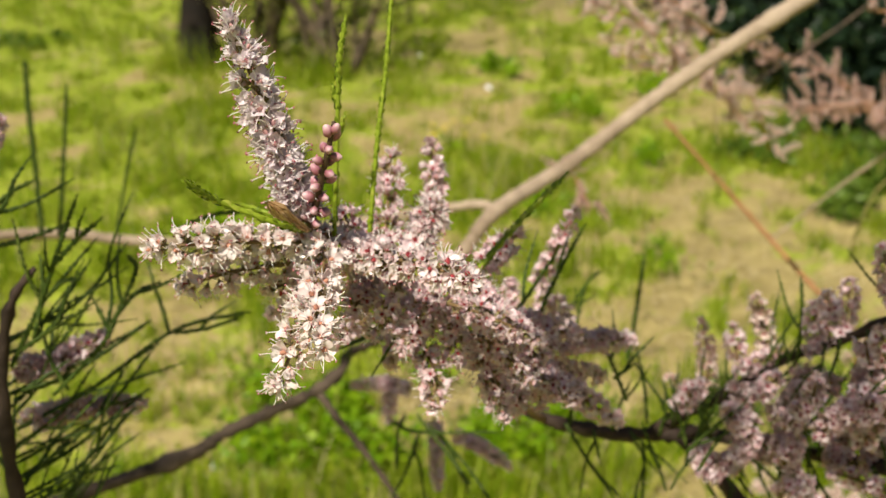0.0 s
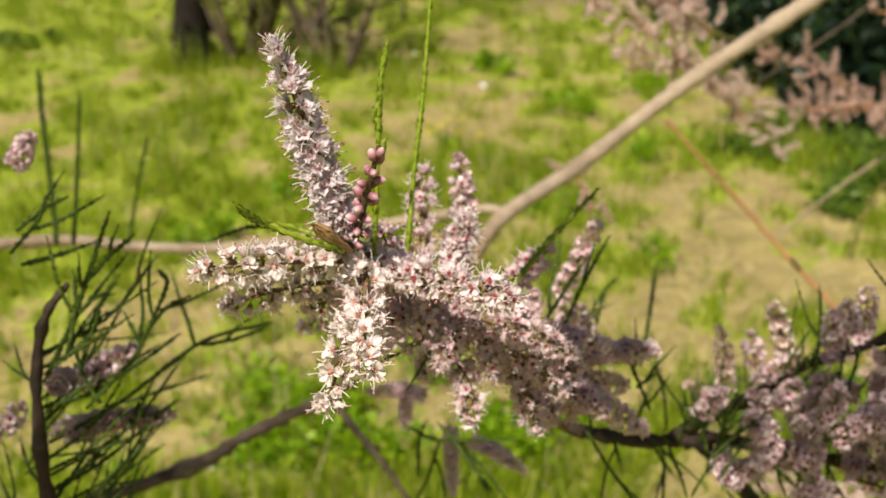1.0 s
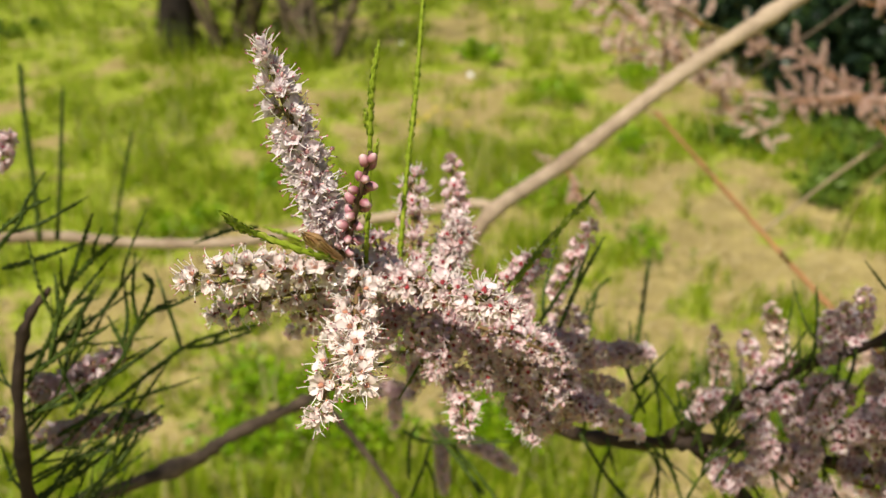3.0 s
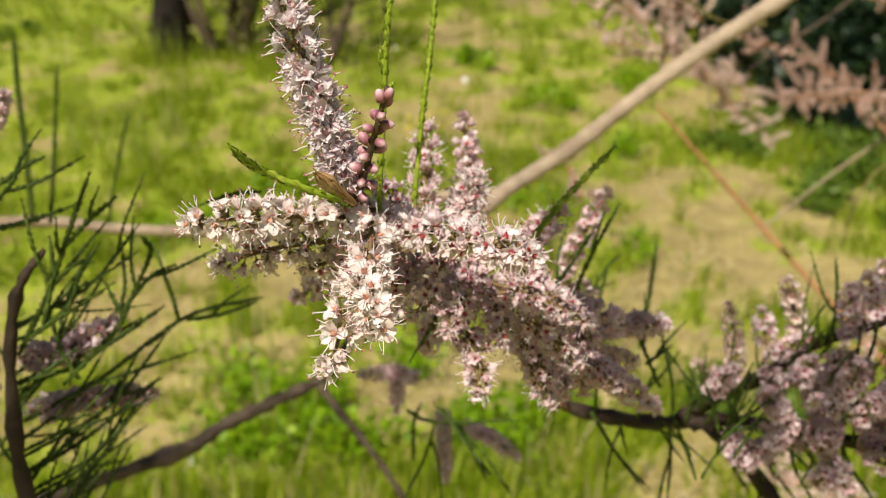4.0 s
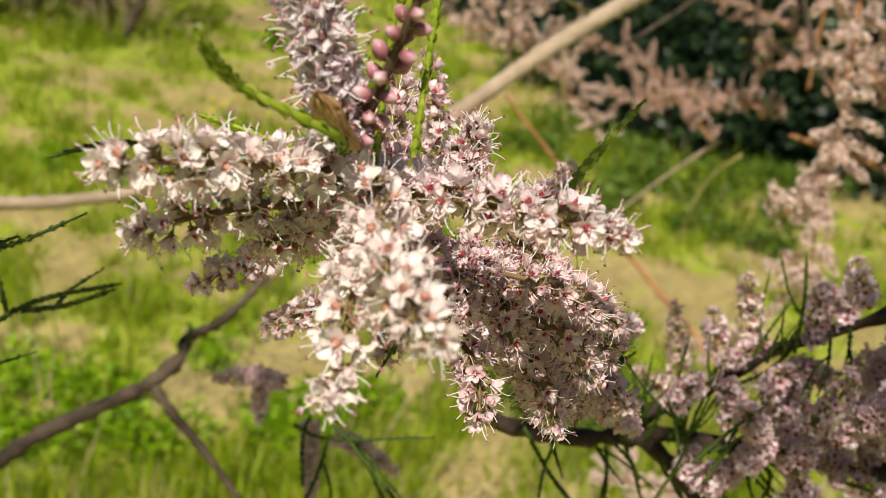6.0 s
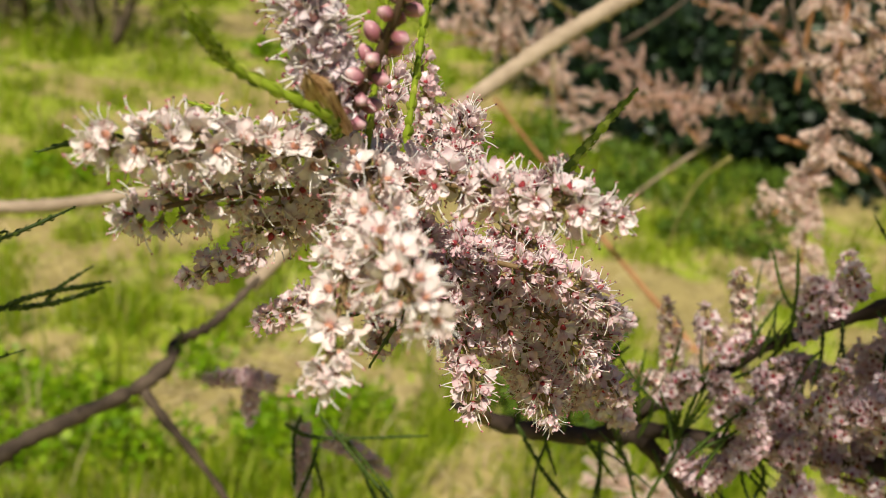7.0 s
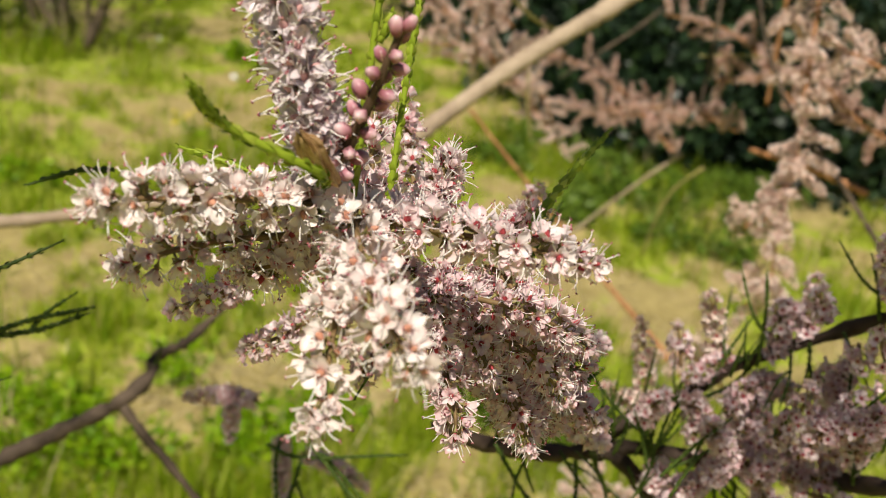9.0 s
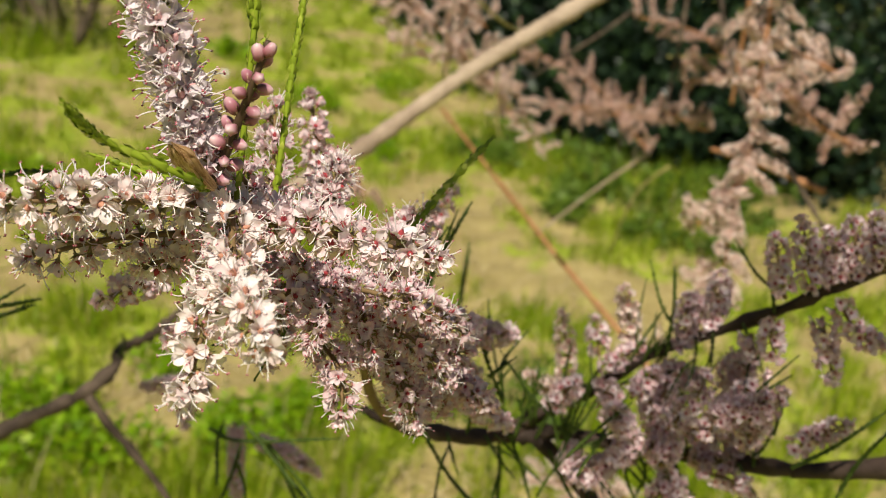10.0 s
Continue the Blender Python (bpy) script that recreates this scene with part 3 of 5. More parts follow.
spike(sprig, [(9.31, 18.23, -0.46), (9.19, 18.16, 0.04), (9.01, 18.10, 0.54)], "mid", 22)
spike(sprig, [(9.63, 18.04, -0.35), (9.50, 17.97, 0.20), (9.39, 17.89, 0.75)], "mid", 22)
spike(sprig, [(10.06, 17.92, -0.19), (9.93, 17.85, 0.31), (9.80, 17.78, 0.86)], "mid", 22)
spike(sprig, [(9.25, 18.14, -0.71), (9.59, 17.94, -1.30), (9.91, 17.75, -1.48)], "mid", 22)
spike(sprig, [(9.15, 18.38, -1.03), (9.26, 18.34, -1.64), (9.37, 18.31, -2.24)], "mid", 20)
spike(sprig, [(8.37, 18.69, -1.06), (8.27, 18.61, -1.46), (8.38, 18.58, -1.86)], "mid", 13)
spike(sprig, [(7.26, 19.41, -3.42), (7.74, 19.07, -2.75), (8.30, 18.71, -2.08)], "mid", 24)
spike(sprig, [(8.07, 19.19, -3.50), (8.34, 18.91, -2.94), (8.60, 18.63, -2.38)], "mid", 22)
spike(sprig, [(6.75, 19.55, -3.23), (7.13, 19.24, -2.66), (7.22, 19.01, -2.11)], "mid", 20)
spike(sprig, [(8.98, 18.94, -3.58), (9.34, 18.63, -3.22), (9.80, 18.30, -2.96)], "mid", 22)
spike(sprig, [(7.59, 19.11, -1.10), (7.49, 19.14, -0.79), (7.43, 19.16, -0.48)], "mid", 13)
spike(sprig, [(8.10, 18.97, -1.39), (8.13, 18.97, -1.65), (8.17, 18.95, -1.96)], "mid", 10)
twig(sprig, [(5.75, 22.34, -3.22), (5.94, 22.34, -3.86), (6.10, 22.35, -4.63)], 0.044, 1)
twig(sprig, [(6.13, 22.35, -4.24), (6.58, 22.35, -5.14)], 0.044, 1)
twig(sprig, [(7.51, 21.36, -4.03), (8.24, 21.36, -3.30), (9.09, 21.37, -2.57)], 0.044, 1)
twig(sprig, [(8.17, 20.86, -3.93), (8.76, 20.87, -3.21), (9.48, 20.87, -2.62)], 0.044, 1)
twig(sprig, [(6.52, 22.15, -2.93), (7.43, 21.85, -2.51), (7.81, 21.36, -1.84)], 0.044, 1)
twig(sprig, [(7.56, 21.15, -2.06), (7.60, 20.95, -1.08), (7.54, 20.85, -0.24)], 0.044, 1)
twig(sprig, [(6.78, 21.35, -3.67), (7.27, 21.36, -4.40), (7.02, 21.36, -5.01)], 0.044, 1)
twig(sprig, [(6.17, 21.35, -4.04), (6.78, 21.35, -4.28), (7.51, 21.36, -5.01)], 0.044, 1)
twig(sprig, [(7.88, 21.36, -4.16), (8.06, 21.37, -4.64), (8.00, 21.37, -5.13)], 0.044, 1)
twig(sprig, [(5.18, 22.94, -3.52), (4.96, 22.83, -3.04)], 0.044, 1)
twig(sprig, [(8.67, 19.03, -3.28), (8.68, 18.81, -2.72), (8.72, 18.70, -2.50)])
twig(sprig, [(9.47, 18.28, -4.30), (9.71, 18.01, -3.61), (10.25, 17.55, -2.74)])
twig(sprig, [(8.86, 18.76, -3.85), (9.52, 18.38, -3.38), (10.23, 17.97, -2.71)])
twig(sprig, [(-1.16, 23.79, -4.98), (-1.15, 24.30, -4.20), (-0.99, 24.78, -3.84)])
twig(sprig, [(0.63, 23.42, -5.26), (-0.13, 23.78, -4.34), (-0.67, 24.11, -3.72)])
twig(sprig, [(0.57, 24.45, -5.54), (0.09, 24.55, -4.62), (-0.38, 24.66, -4.05)])
spike(sprig, [(5.49, 20.73, -4.43), (5.58, 20.60, -4.22), (5.70, 20.46, -4.01)], "mid", 17)
spike(sprig, [(7.38, 20.73, -3.58), (7.12, 20.69, -3.28), (6.82, 20.67, -2.98)], "mid", 19)
spike(sprig, [(6.80, 21.72, -3.10), (6.57, 21.68, -2.85), (6.30, 21.65, -2.61)], "mid", 16)
spike(sprig, [(7.15, 21.00, -3.66), (7.34, 20.84, -3.28), (7.59, 20.67, -2.90)], "mid", 21)
spike(sprig, [(5.55, 20.61, -4.46), (5.59, 20.49, -4.18), (5.66, 20.37, -3.91)], "mid", 21)
spike(sprig, [(4.98, 20.87, -3.01), (5.17, 20.71, -2.71), (5.41, 20.54, -2.39)], "mid", 17)
spike(sprig, [(6.42, 20.37, -2.78), (6.61, 20.21, -2.48), (6.87, 20.04, -2.18)], "mid", 17)
spike(sprig, [(5.50, 21.35, -4.38), (5.53, 21.23, -4.07), (5.58, 21.12, -3.77)], "mid", 20)
spike(sprig, [(5.86, 20.63, -4.26), (5.98, 20.49, -4.05), (6.14, 20.34, -3.83)], "mid", 21)
twig(sprig, [(5.64, 21.82, -4.24), (5.70, 21.71, -3.48), (5.79, 21.58, -2.71)], 0.037, 1)
twig(sprig, [(5.35, 21.18, -4.09), (5.53, 21.03, -3.23), (5.82, 20.84, -2.38)], 0.037, 1)
twig(sprig, [(7.80, 21.02, -4.90), (7.71, 20.95, -3.96), (7.60, 20.87, -3.04)], 0.037, 1)
twig(sprig, [(5.10, 20.73, -3.80), (4.97, 20.66, -3.28), (4.78, 20.61, -2.77)], 0.037, 1)
twig(sprig, [(8.15, 21.76, -3.83), (7.91, 21.72, -3.38), (7.59, 21.71, -2.94)], 0.037, 1)
twig(sprig, [(7.84, 21.64, -4.30), (7.93, 21.51, -3.34), (8.12, 21.35, -2.38)], 0.037, 1)
twig(sprig, [(4.75, 21.55, -4.43), (4.48, 21.52, -4.03), (4.08, 21.53, -3.64)], 0.037, 1)
twig(sprig, [(4.90, 21.72, -4.97), (4.66, 21.68, -4.24), (4.34, 21.67, -3.52)], 0.037, 1)
twig(sprig, [(4.93, 21.40, -4.87), (5.12, 21.24, -4.43), (5.43, 21.05, -3.98)], 0.037, 1)

# more spikes crowding the branch
spike(sprig, [(8.52, 20.91, -4.13), (8.26, 20.87, -3.73), (7.97, 20.84, -3.35)], "mid", 28)
spike(sprig, [(8.19, 20.89, -4.33), (8.27, 20.77, -3.85), (8.38, 20.63, -3.38)], "mid", 30)
spike(sprig, [(5.95, 19.60, -3.23), (5.78, 19.54, -2.99), (5.58, 19.48, -2.75)], "mid", 24)
spike(sprig, [(7.48, 19.00, -3.04), (7.67, 18.85, -2.81), (7.91, 18.69, -2.58)], "mid", 27)
spike(sprig, [(8.62, 20.26, -2.74), (8.66, 20.15, -2.27), (8.72, 20.03, -1.81)], "mid", 30)
spike(sprig, [(6.99, 21.92, -4.38), (7.07, 21.79, -4.08), (7.17, 21.66, -3.77)], "mid", 24)
spike(sprig, [(9.25, 20.31, -3.59), (9.09, 20.25, -3.34), (8.92, 20.19, -3.09)], "mid", 23)
spike(sprig, [(7.75, 18.42, -2.89), (7.85, 18.29, -2.64), (7.96, 18.16, -2.40)], "mid", 25)
spike(sprig, [(7.25, 20.51, -4.15), (7.05, 20.46, -3.86), (6.83, 20.41, -3.57)], "mid", 25)
spike(sprig, [(6.95, 20.17, -4.06), (7.04, 20.04, -3.74), (7.17, 19.91, -3.41)], "mid", 26)
spike(sprig, [(7.44, 21.70, -3.22), (7.69, 21.53, -2.75), (8.01, 21.34, -2.28)], "mid", 32)
spike(sprig, [(5.93, 20.02, -3.94), (6.08, 19.88, -3.62), (6.27, 19.72, -3.30)], "mid", 27)
spike(sprig, [(9.09, 21.28, -3.97), (9.13, 21.17, -3.48), (9.21, 21.04, -2.99)], "mid", 29)
spike(sprig, [(8.44, 19.38, -3.00), (8.56, 19.25, -2.78), (8.73, 19.10, -2.56)], "mid", 25)
spike(sprig, [(9.03, 20.99, -4.28), (9.06, 20.88, -4.01), (9.11, 20.76, -3.73)], "mid", 23)
twig(sprig, [(4.85, 19.77, -3.74), (5.32, 19.55, -3.22), (5.89, 19.30, -2.70)], 0.037, 1)
twig(sprig, [(7.38, 18.93, -3.07), (7.91, 18.69, -2.59), (8.56, 18.42, -2.11)], 0.037, 1)
twig(sprig, [(5.17, 20.00, -4.15), (5.35, 19.85, -3.75), (5.59, 19.69, -3.35)], 0.037, 1)

# short shoots along that branch and its forks
rng = np.random.default_rng(78)
for run, many in ((spline(np.array([(2.8, 22.9, -3.74), (4.98, 23.1, -4.0), (7.09, 22.2, -4.05), (9.4, 20.3, -4.2)]), 60), 13),
                  (spline(np.array([(4.98, 23.1, -3.93), (6.58, 22.2, -2.84), (7.80, 21.0, -1.82), (9.2, 19.2, -0.85)]), 60), 11),
                  (spline(np.array([(5.53, 22.9, -4.06), (6.21, 22.7, -4.74), (7.06, 22.5, -5.86)]), 60), 4)):
    for k in range(many):
        x, y, z = run[min(59, int(60 * (k + rng.random()) / many))]
        reach, over = rng.uniform(0.5, 1.5), rng.uniform(-0.55, 0.65)
        rise = rng.choice([1.0, 1.0, -0.9]) * reach
        twig(sprig, [(x, y - 0.1, z), (x + reach * over * 0.4, y - 0.3, z + rise * 0.5), (x + reach * over, y - 0.4 - 0.2 * rng.random(), z + rise)], rng.uniform(0.034, 0.044), 1)

# more spikes at the back of the sprig
spike(sprig, [(0.37, 17.51, -1.41), (0.62, 17.40, -1.53), (0.89, 17.40, -1.68)], "mid", 17)
spike(sprig, [(0.94, 16.39, -1.92), (1.14, 16.29, -2.04), (1.38, 16.28, -2.21)], "mid", 21)
spike(sprig, [(0.84, 16.50, -1.81), (1.05, 16.39, -2.07), (1.27, 16.38, -2.40)], "mid", 19)
spike(sprig, [(0.74, 17.40, -1.58), (1.02, 17.29, -1.82), (1.33, 17.28, -2.11)], "mid", 19)
spike(sprig, [(1.24, 17.78, -2.01), (1.56, 17.67, -2.14), (1.90, 17.66, -2.32)], "mid", 22)
spike(sprig, [(1.27, 17.28, -1.67), (1.60, 17.17, -1.92), (1.95, 17.16, -2.24)], "mid", 17)
spike(sprig, [(1.50, 17.48, -1.73), (1.78, 17.37, -1.84), (2.07, 17.36, -1.97)], "mid", 18)
spike(sprig, [(0.91, 17.50, -1.60), (1.21, 17.39, -1.74), (1.53, 17.38, -1.90)], "mid", 21)
spike(sprig, [(1.57, 16.57, -1.79), (1.92, 16.46, -1.97), (2.31, 16.45, -2.21)], "mid", 21)
spike(sprig, [(0.71, 17.70, -1.41), (1.04, 17.59, -1.70), (1.37, 17.58, -2.07)], "mid", 21)
spike(sprig, [(1.30, 18.08, -1.79), (1.57, 17.97, -1.98), (1.87, 17.96, -2.23)], "mid", 22)

# the dark sprig at the side
branch(side, [(-7.73, 19.43, -7.05), (-8.13, 18.82, -4.46), (-8.21, 18.51, -3.09), (-8.14, 18.21, -1.78), (-8.01, 18.11, -0.94), (-7.83, 18.11, -0.47), (-7.50, 18.11, -0.04)], 0.17, 0.06, BARK_DARK)
spike(side, [(-8.25, 18.81, -2.01), (-7.54, 19.22, -1.89), (-6.67, 19.62, -1.35)], "mid", 48, 0, 1.2)
spike(side, [(-8.20, 19.21, -3.05), (-7.37, 20.22, -2.96), (-6.27, 20.73, -2.95)], "mid", 48, 0, 1.2)
spike(side, [(-8.99, 19.19, 2.19), (-8.82, 19.19, 2.52), (-8.64, 19.19, 2.91)], "mid", 17)
spike(side, [(-9.44, 19.27, -2.99), (-9.11, 19.27, -2.83), (-8.88, 19.27, -2.44)], "mid", 14)
twig(side, [(-8.07, 18.41, -1.91), (-7.45, 18.21, -0.73), (-7.06, 18.01, 0.21), (-6.66, 17.91, 1.26)], 0.050, 1)
twig(side, [(-7.11, 18.01, 0.00), (-6.66, 17.92, 0.47), (-6.18, 17.82, 0.85)], 0.050, 1)
twig(side, [(-7.56, 18.21, -1.36), (-7.40, 18.21, -0.52), (-7.44, 18.21, 0.16)], 0.050, 1)
twig(side, [(-7.45, 18.21, -0.73), (-7.04, 18.22, -0.31), (-6.72, 18.22, -0.26)], 0.050, 1)
twig(side, [(-7.77, 18.21, -1.57), (-7.14, 18.22, -1.04), (-6.93, 18.22, -0.42)], 0.050, 1)
twig(side, [(-7.43, 18.82, -2.49), (-6.48, 18.72, -1.51), (-6.21, 18.72, -0.97), (-5.84, 18.73, -0.11), (-5.97, 18.72, 0.16)], 0.050, 1)
twig(side, [(-6.21, 18.72, -0.97), (-5.87, 18.83, -0.54), (-5.47, 18.93, -0.33)], 0.050, 1)
twig(side, [(-6.32, 18.72, -1.29), (-6.48, 18.72, -0.97), (-6.65, 18.72, -0.63)], 0.050, 1)
twig(side, [(-8.31, 19.21, -3.22), (-7.07, 19.72, -2.51), (-5.80, 21.23, -1.44), (-4.50, 22.64, -1.12)], 0.050, 1)
twig(side, [(-5.80, 21.23, -1.50), (-5.21, 21.84, -1.43), (-4.55, 22.24, -1.20)], 0.050, 1)
twig(side, [(-8.14, 18.81, -2.39), (-7.35, 19.02, -2.20), (-6.55, 19.22, -1.67), (-5.79, 19.43, -1.11)], 0.050, 1)
twig(side, [(-8.31, 19.21, -4.21), (-7.52, 19.72, -3.76), (-6.79, 20.23, -3.16), (-6.25, 20.73, -2.65)], 0.050, 1)
twig(side, [(-8.26, 18.61, -2.47), (-7.77, 18.71, -2.26), (-7.17, 18.82, -1.84)], 0.050, 1)
twig(side, [(-8.40, 18.20, 0.31), (-7.77, 18.21, 0.47), (-7.04, 18.21, 0.73)], 0.050, 1)
twig(side, [(-8.50, 18.20, 0.94), (-7.98, 18.20, 1.36), (-7.56, 18.21, 1.57)], 0.050, 1)
twig(side, [(-8.61, 18.20, 0.52), (-8.09, 18.20, 1.15), (-7.98, 18.20, 1.46)], 0.050, 1)
twig(side, [(-8.19, 18.82, -4.44), (-7.87, 19.22, -3.88), (-7.59, 19.62, -3.29)], 0.050, 1)
twig(side, [(-7.16, 18.82, -2.39), (-7.45, 18.72, -1.83), (-7.56, 18.71, -1.40)], 0.050, 1)
twig(side, [(-6.21, 22.23, -1.59), (-6.40, 22.22, -0.95), (-6.59, 22.22, -0.44)], 0.050, 1)
twig(side, [(-7.62, 19.62, -4.78), (-7.31, 19.72, -4.34), (-7.04, 19.92, -3.49)], 0.040, 1)
twig(side, [(-9.48, 20.80, -4.21), (-8.62, 20.91, -3.60), (-7.79, 21.12, -2.83)], 0.040, 1)
twig(side, [(-8.76, 22.31, -5.38), (-7.88, 22.42, -4.57), (-7.03, 22.63, -3.95)], 0.040, 1)
twig(side, [(-9.27, 21.20, -3.23), (-8.83, 21.31, -2.74), (-8.42, 21.51, -2.02)], 0.040, 1)
twig(side, [(-8.01, 21.41, -2.87), (-7.22, 21.52, -2.69), (-6.44, 21.73, -2.39)], 0.040, 1)

# fine shoots all along its stem
rng = np.random.default_rng(77)
for k in range(24):
    z = -5.9 + 4.7 * ((k + rng.random()) / 24) ** 1.25
    x = -8.14 + 0.55 * max(0.0, z + 1.4) - 0.15 * rng.random()
    y = 18.3 - 0.22 * min(0.0, z + 1.5) + rng.uniform(0.0, 0.3)
    toward = -1 if k % 5 == 0 else 1
    reach = rng.uniform(1.1, 2.6) * (0.65 if toward < 0 else 1.0)
    lean_out, deep = rng.uniform(0.30, 0.95) * toward, rng.uniform(0.2, 0.9)
    twig(side, [(x, y, z), (x + reach * lean_out * 0.6, y + reach * deep * 0.5, z + reach * 0.32), (x + reach * lean_out, y + reach * deep, z + reach * 0.85)], rng.uniform(0.030, 0.042), 2)

# the long bare branch behind
branch(bare, [(33.37, 52.52, 23.79), (25.0, 48.0, 17.75), (19.4, 45.2, 13.90), (14.84, 44.0, 10.92), (10.43, 44.0, 8.03), (5.54, 43.6, 4.32), (2.07, 41.2, 2.02), (0.74, 41.0, 0.35), (-0.70, 41.2, -1.25), (-1.35, 41.3, -2.0)], 0.46, 0.27, BARK_PALE)
branch(bare, [(-0.70, 41.2, -1.25), (-2.10, 40.8, -2.75), (-2.90, 39.5, -3.37), (-3.80, 38.0, -3.66), (-3.94, 37.0, -4.14), (-4.81, 36.25, -4.88), (-6.14, 35.2, -5.42), (-7.78, 34.3, -6.11), (-8.95, 33.72, -6.80), (-12.23, 31.19, -7.67), (-14.80, 29.17, -8.43), (-17.05, 27.15, -10.35)], 0.13, 0.25, BARK_MID, 0.22)
branch(bare, [(2.07, 41.2, 2.02), (1.40, 41.6, 2.28), (0.0, 42.4, 2.15), (-4.93, 43.6, 1.43), (-9.31, 43.19, 0.70), (-13.24, 42.16, 0.68), (-16.02, 41.13, 0.97), (-18.41, 40.11, 0.88), (-21.57, 39.08, 0.35), (-24.10, 38.06, -1.42)], 0.21, 0.26, BARK_PALE)
branch(bare, [(-4.72, 36.25, -5.01), (-3.99, 36.26, -6.00), (-3.04, 36.27, -7.14), (-1.89, 36.29, -8.82), (-1.05, 36.30, -10.49)], 0.14, 0.10, BARK_MID)
twig(bare, [(-3.99, 37.37, -4.17), (-3.65, 36.88, -3.40), (-3.75, 36.80, -3.03)])

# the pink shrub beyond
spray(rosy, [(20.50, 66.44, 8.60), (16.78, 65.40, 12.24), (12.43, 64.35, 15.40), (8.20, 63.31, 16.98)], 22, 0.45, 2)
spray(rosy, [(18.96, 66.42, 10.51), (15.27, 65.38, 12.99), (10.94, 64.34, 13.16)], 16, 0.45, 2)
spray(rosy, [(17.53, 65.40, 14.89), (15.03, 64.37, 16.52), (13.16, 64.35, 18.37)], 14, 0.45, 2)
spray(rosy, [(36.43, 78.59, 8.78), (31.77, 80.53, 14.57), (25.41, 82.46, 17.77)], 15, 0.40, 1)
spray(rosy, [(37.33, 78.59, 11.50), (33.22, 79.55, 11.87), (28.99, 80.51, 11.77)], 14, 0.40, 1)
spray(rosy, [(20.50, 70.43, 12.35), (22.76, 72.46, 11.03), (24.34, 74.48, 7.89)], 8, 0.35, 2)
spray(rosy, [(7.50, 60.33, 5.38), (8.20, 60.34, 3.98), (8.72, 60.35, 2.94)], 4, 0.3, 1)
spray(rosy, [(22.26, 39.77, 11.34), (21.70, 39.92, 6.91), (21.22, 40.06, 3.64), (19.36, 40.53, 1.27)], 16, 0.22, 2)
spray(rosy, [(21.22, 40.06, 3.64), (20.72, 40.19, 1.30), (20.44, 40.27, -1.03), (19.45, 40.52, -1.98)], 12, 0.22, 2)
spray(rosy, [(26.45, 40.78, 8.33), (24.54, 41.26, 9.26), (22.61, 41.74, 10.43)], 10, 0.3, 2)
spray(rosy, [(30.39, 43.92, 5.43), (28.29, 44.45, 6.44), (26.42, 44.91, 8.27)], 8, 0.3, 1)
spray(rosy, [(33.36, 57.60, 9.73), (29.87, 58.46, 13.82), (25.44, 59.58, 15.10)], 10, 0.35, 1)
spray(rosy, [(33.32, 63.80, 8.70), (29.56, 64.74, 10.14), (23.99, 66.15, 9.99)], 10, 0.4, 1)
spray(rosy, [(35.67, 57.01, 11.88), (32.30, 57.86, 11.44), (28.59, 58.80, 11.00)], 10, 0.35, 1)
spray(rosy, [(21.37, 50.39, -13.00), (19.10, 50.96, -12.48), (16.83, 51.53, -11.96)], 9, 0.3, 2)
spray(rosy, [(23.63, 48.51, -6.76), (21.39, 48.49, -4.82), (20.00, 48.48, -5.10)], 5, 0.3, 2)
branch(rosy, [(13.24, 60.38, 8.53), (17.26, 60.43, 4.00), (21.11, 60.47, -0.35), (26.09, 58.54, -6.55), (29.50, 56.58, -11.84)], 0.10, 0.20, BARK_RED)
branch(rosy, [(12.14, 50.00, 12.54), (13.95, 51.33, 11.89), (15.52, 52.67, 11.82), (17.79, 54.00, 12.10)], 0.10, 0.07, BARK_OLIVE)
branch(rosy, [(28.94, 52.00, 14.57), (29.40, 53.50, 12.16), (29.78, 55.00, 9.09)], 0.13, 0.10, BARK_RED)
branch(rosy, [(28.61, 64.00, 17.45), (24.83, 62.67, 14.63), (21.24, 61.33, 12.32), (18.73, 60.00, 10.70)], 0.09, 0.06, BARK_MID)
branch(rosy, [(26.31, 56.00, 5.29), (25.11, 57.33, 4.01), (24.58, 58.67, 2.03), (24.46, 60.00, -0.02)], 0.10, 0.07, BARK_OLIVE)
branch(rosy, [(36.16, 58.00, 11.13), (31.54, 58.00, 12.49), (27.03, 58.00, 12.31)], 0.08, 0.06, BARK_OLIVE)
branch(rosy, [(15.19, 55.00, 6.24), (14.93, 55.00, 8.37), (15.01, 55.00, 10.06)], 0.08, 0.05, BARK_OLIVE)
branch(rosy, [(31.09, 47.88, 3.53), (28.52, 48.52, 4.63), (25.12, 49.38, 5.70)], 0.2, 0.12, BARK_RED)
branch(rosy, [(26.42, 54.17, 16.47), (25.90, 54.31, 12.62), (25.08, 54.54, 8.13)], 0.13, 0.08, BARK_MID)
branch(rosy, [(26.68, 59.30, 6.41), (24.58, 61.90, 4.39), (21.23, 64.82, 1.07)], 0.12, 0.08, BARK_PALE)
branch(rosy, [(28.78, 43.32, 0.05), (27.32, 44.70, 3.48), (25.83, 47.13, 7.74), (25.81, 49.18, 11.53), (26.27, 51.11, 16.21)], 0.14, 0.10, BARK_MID)

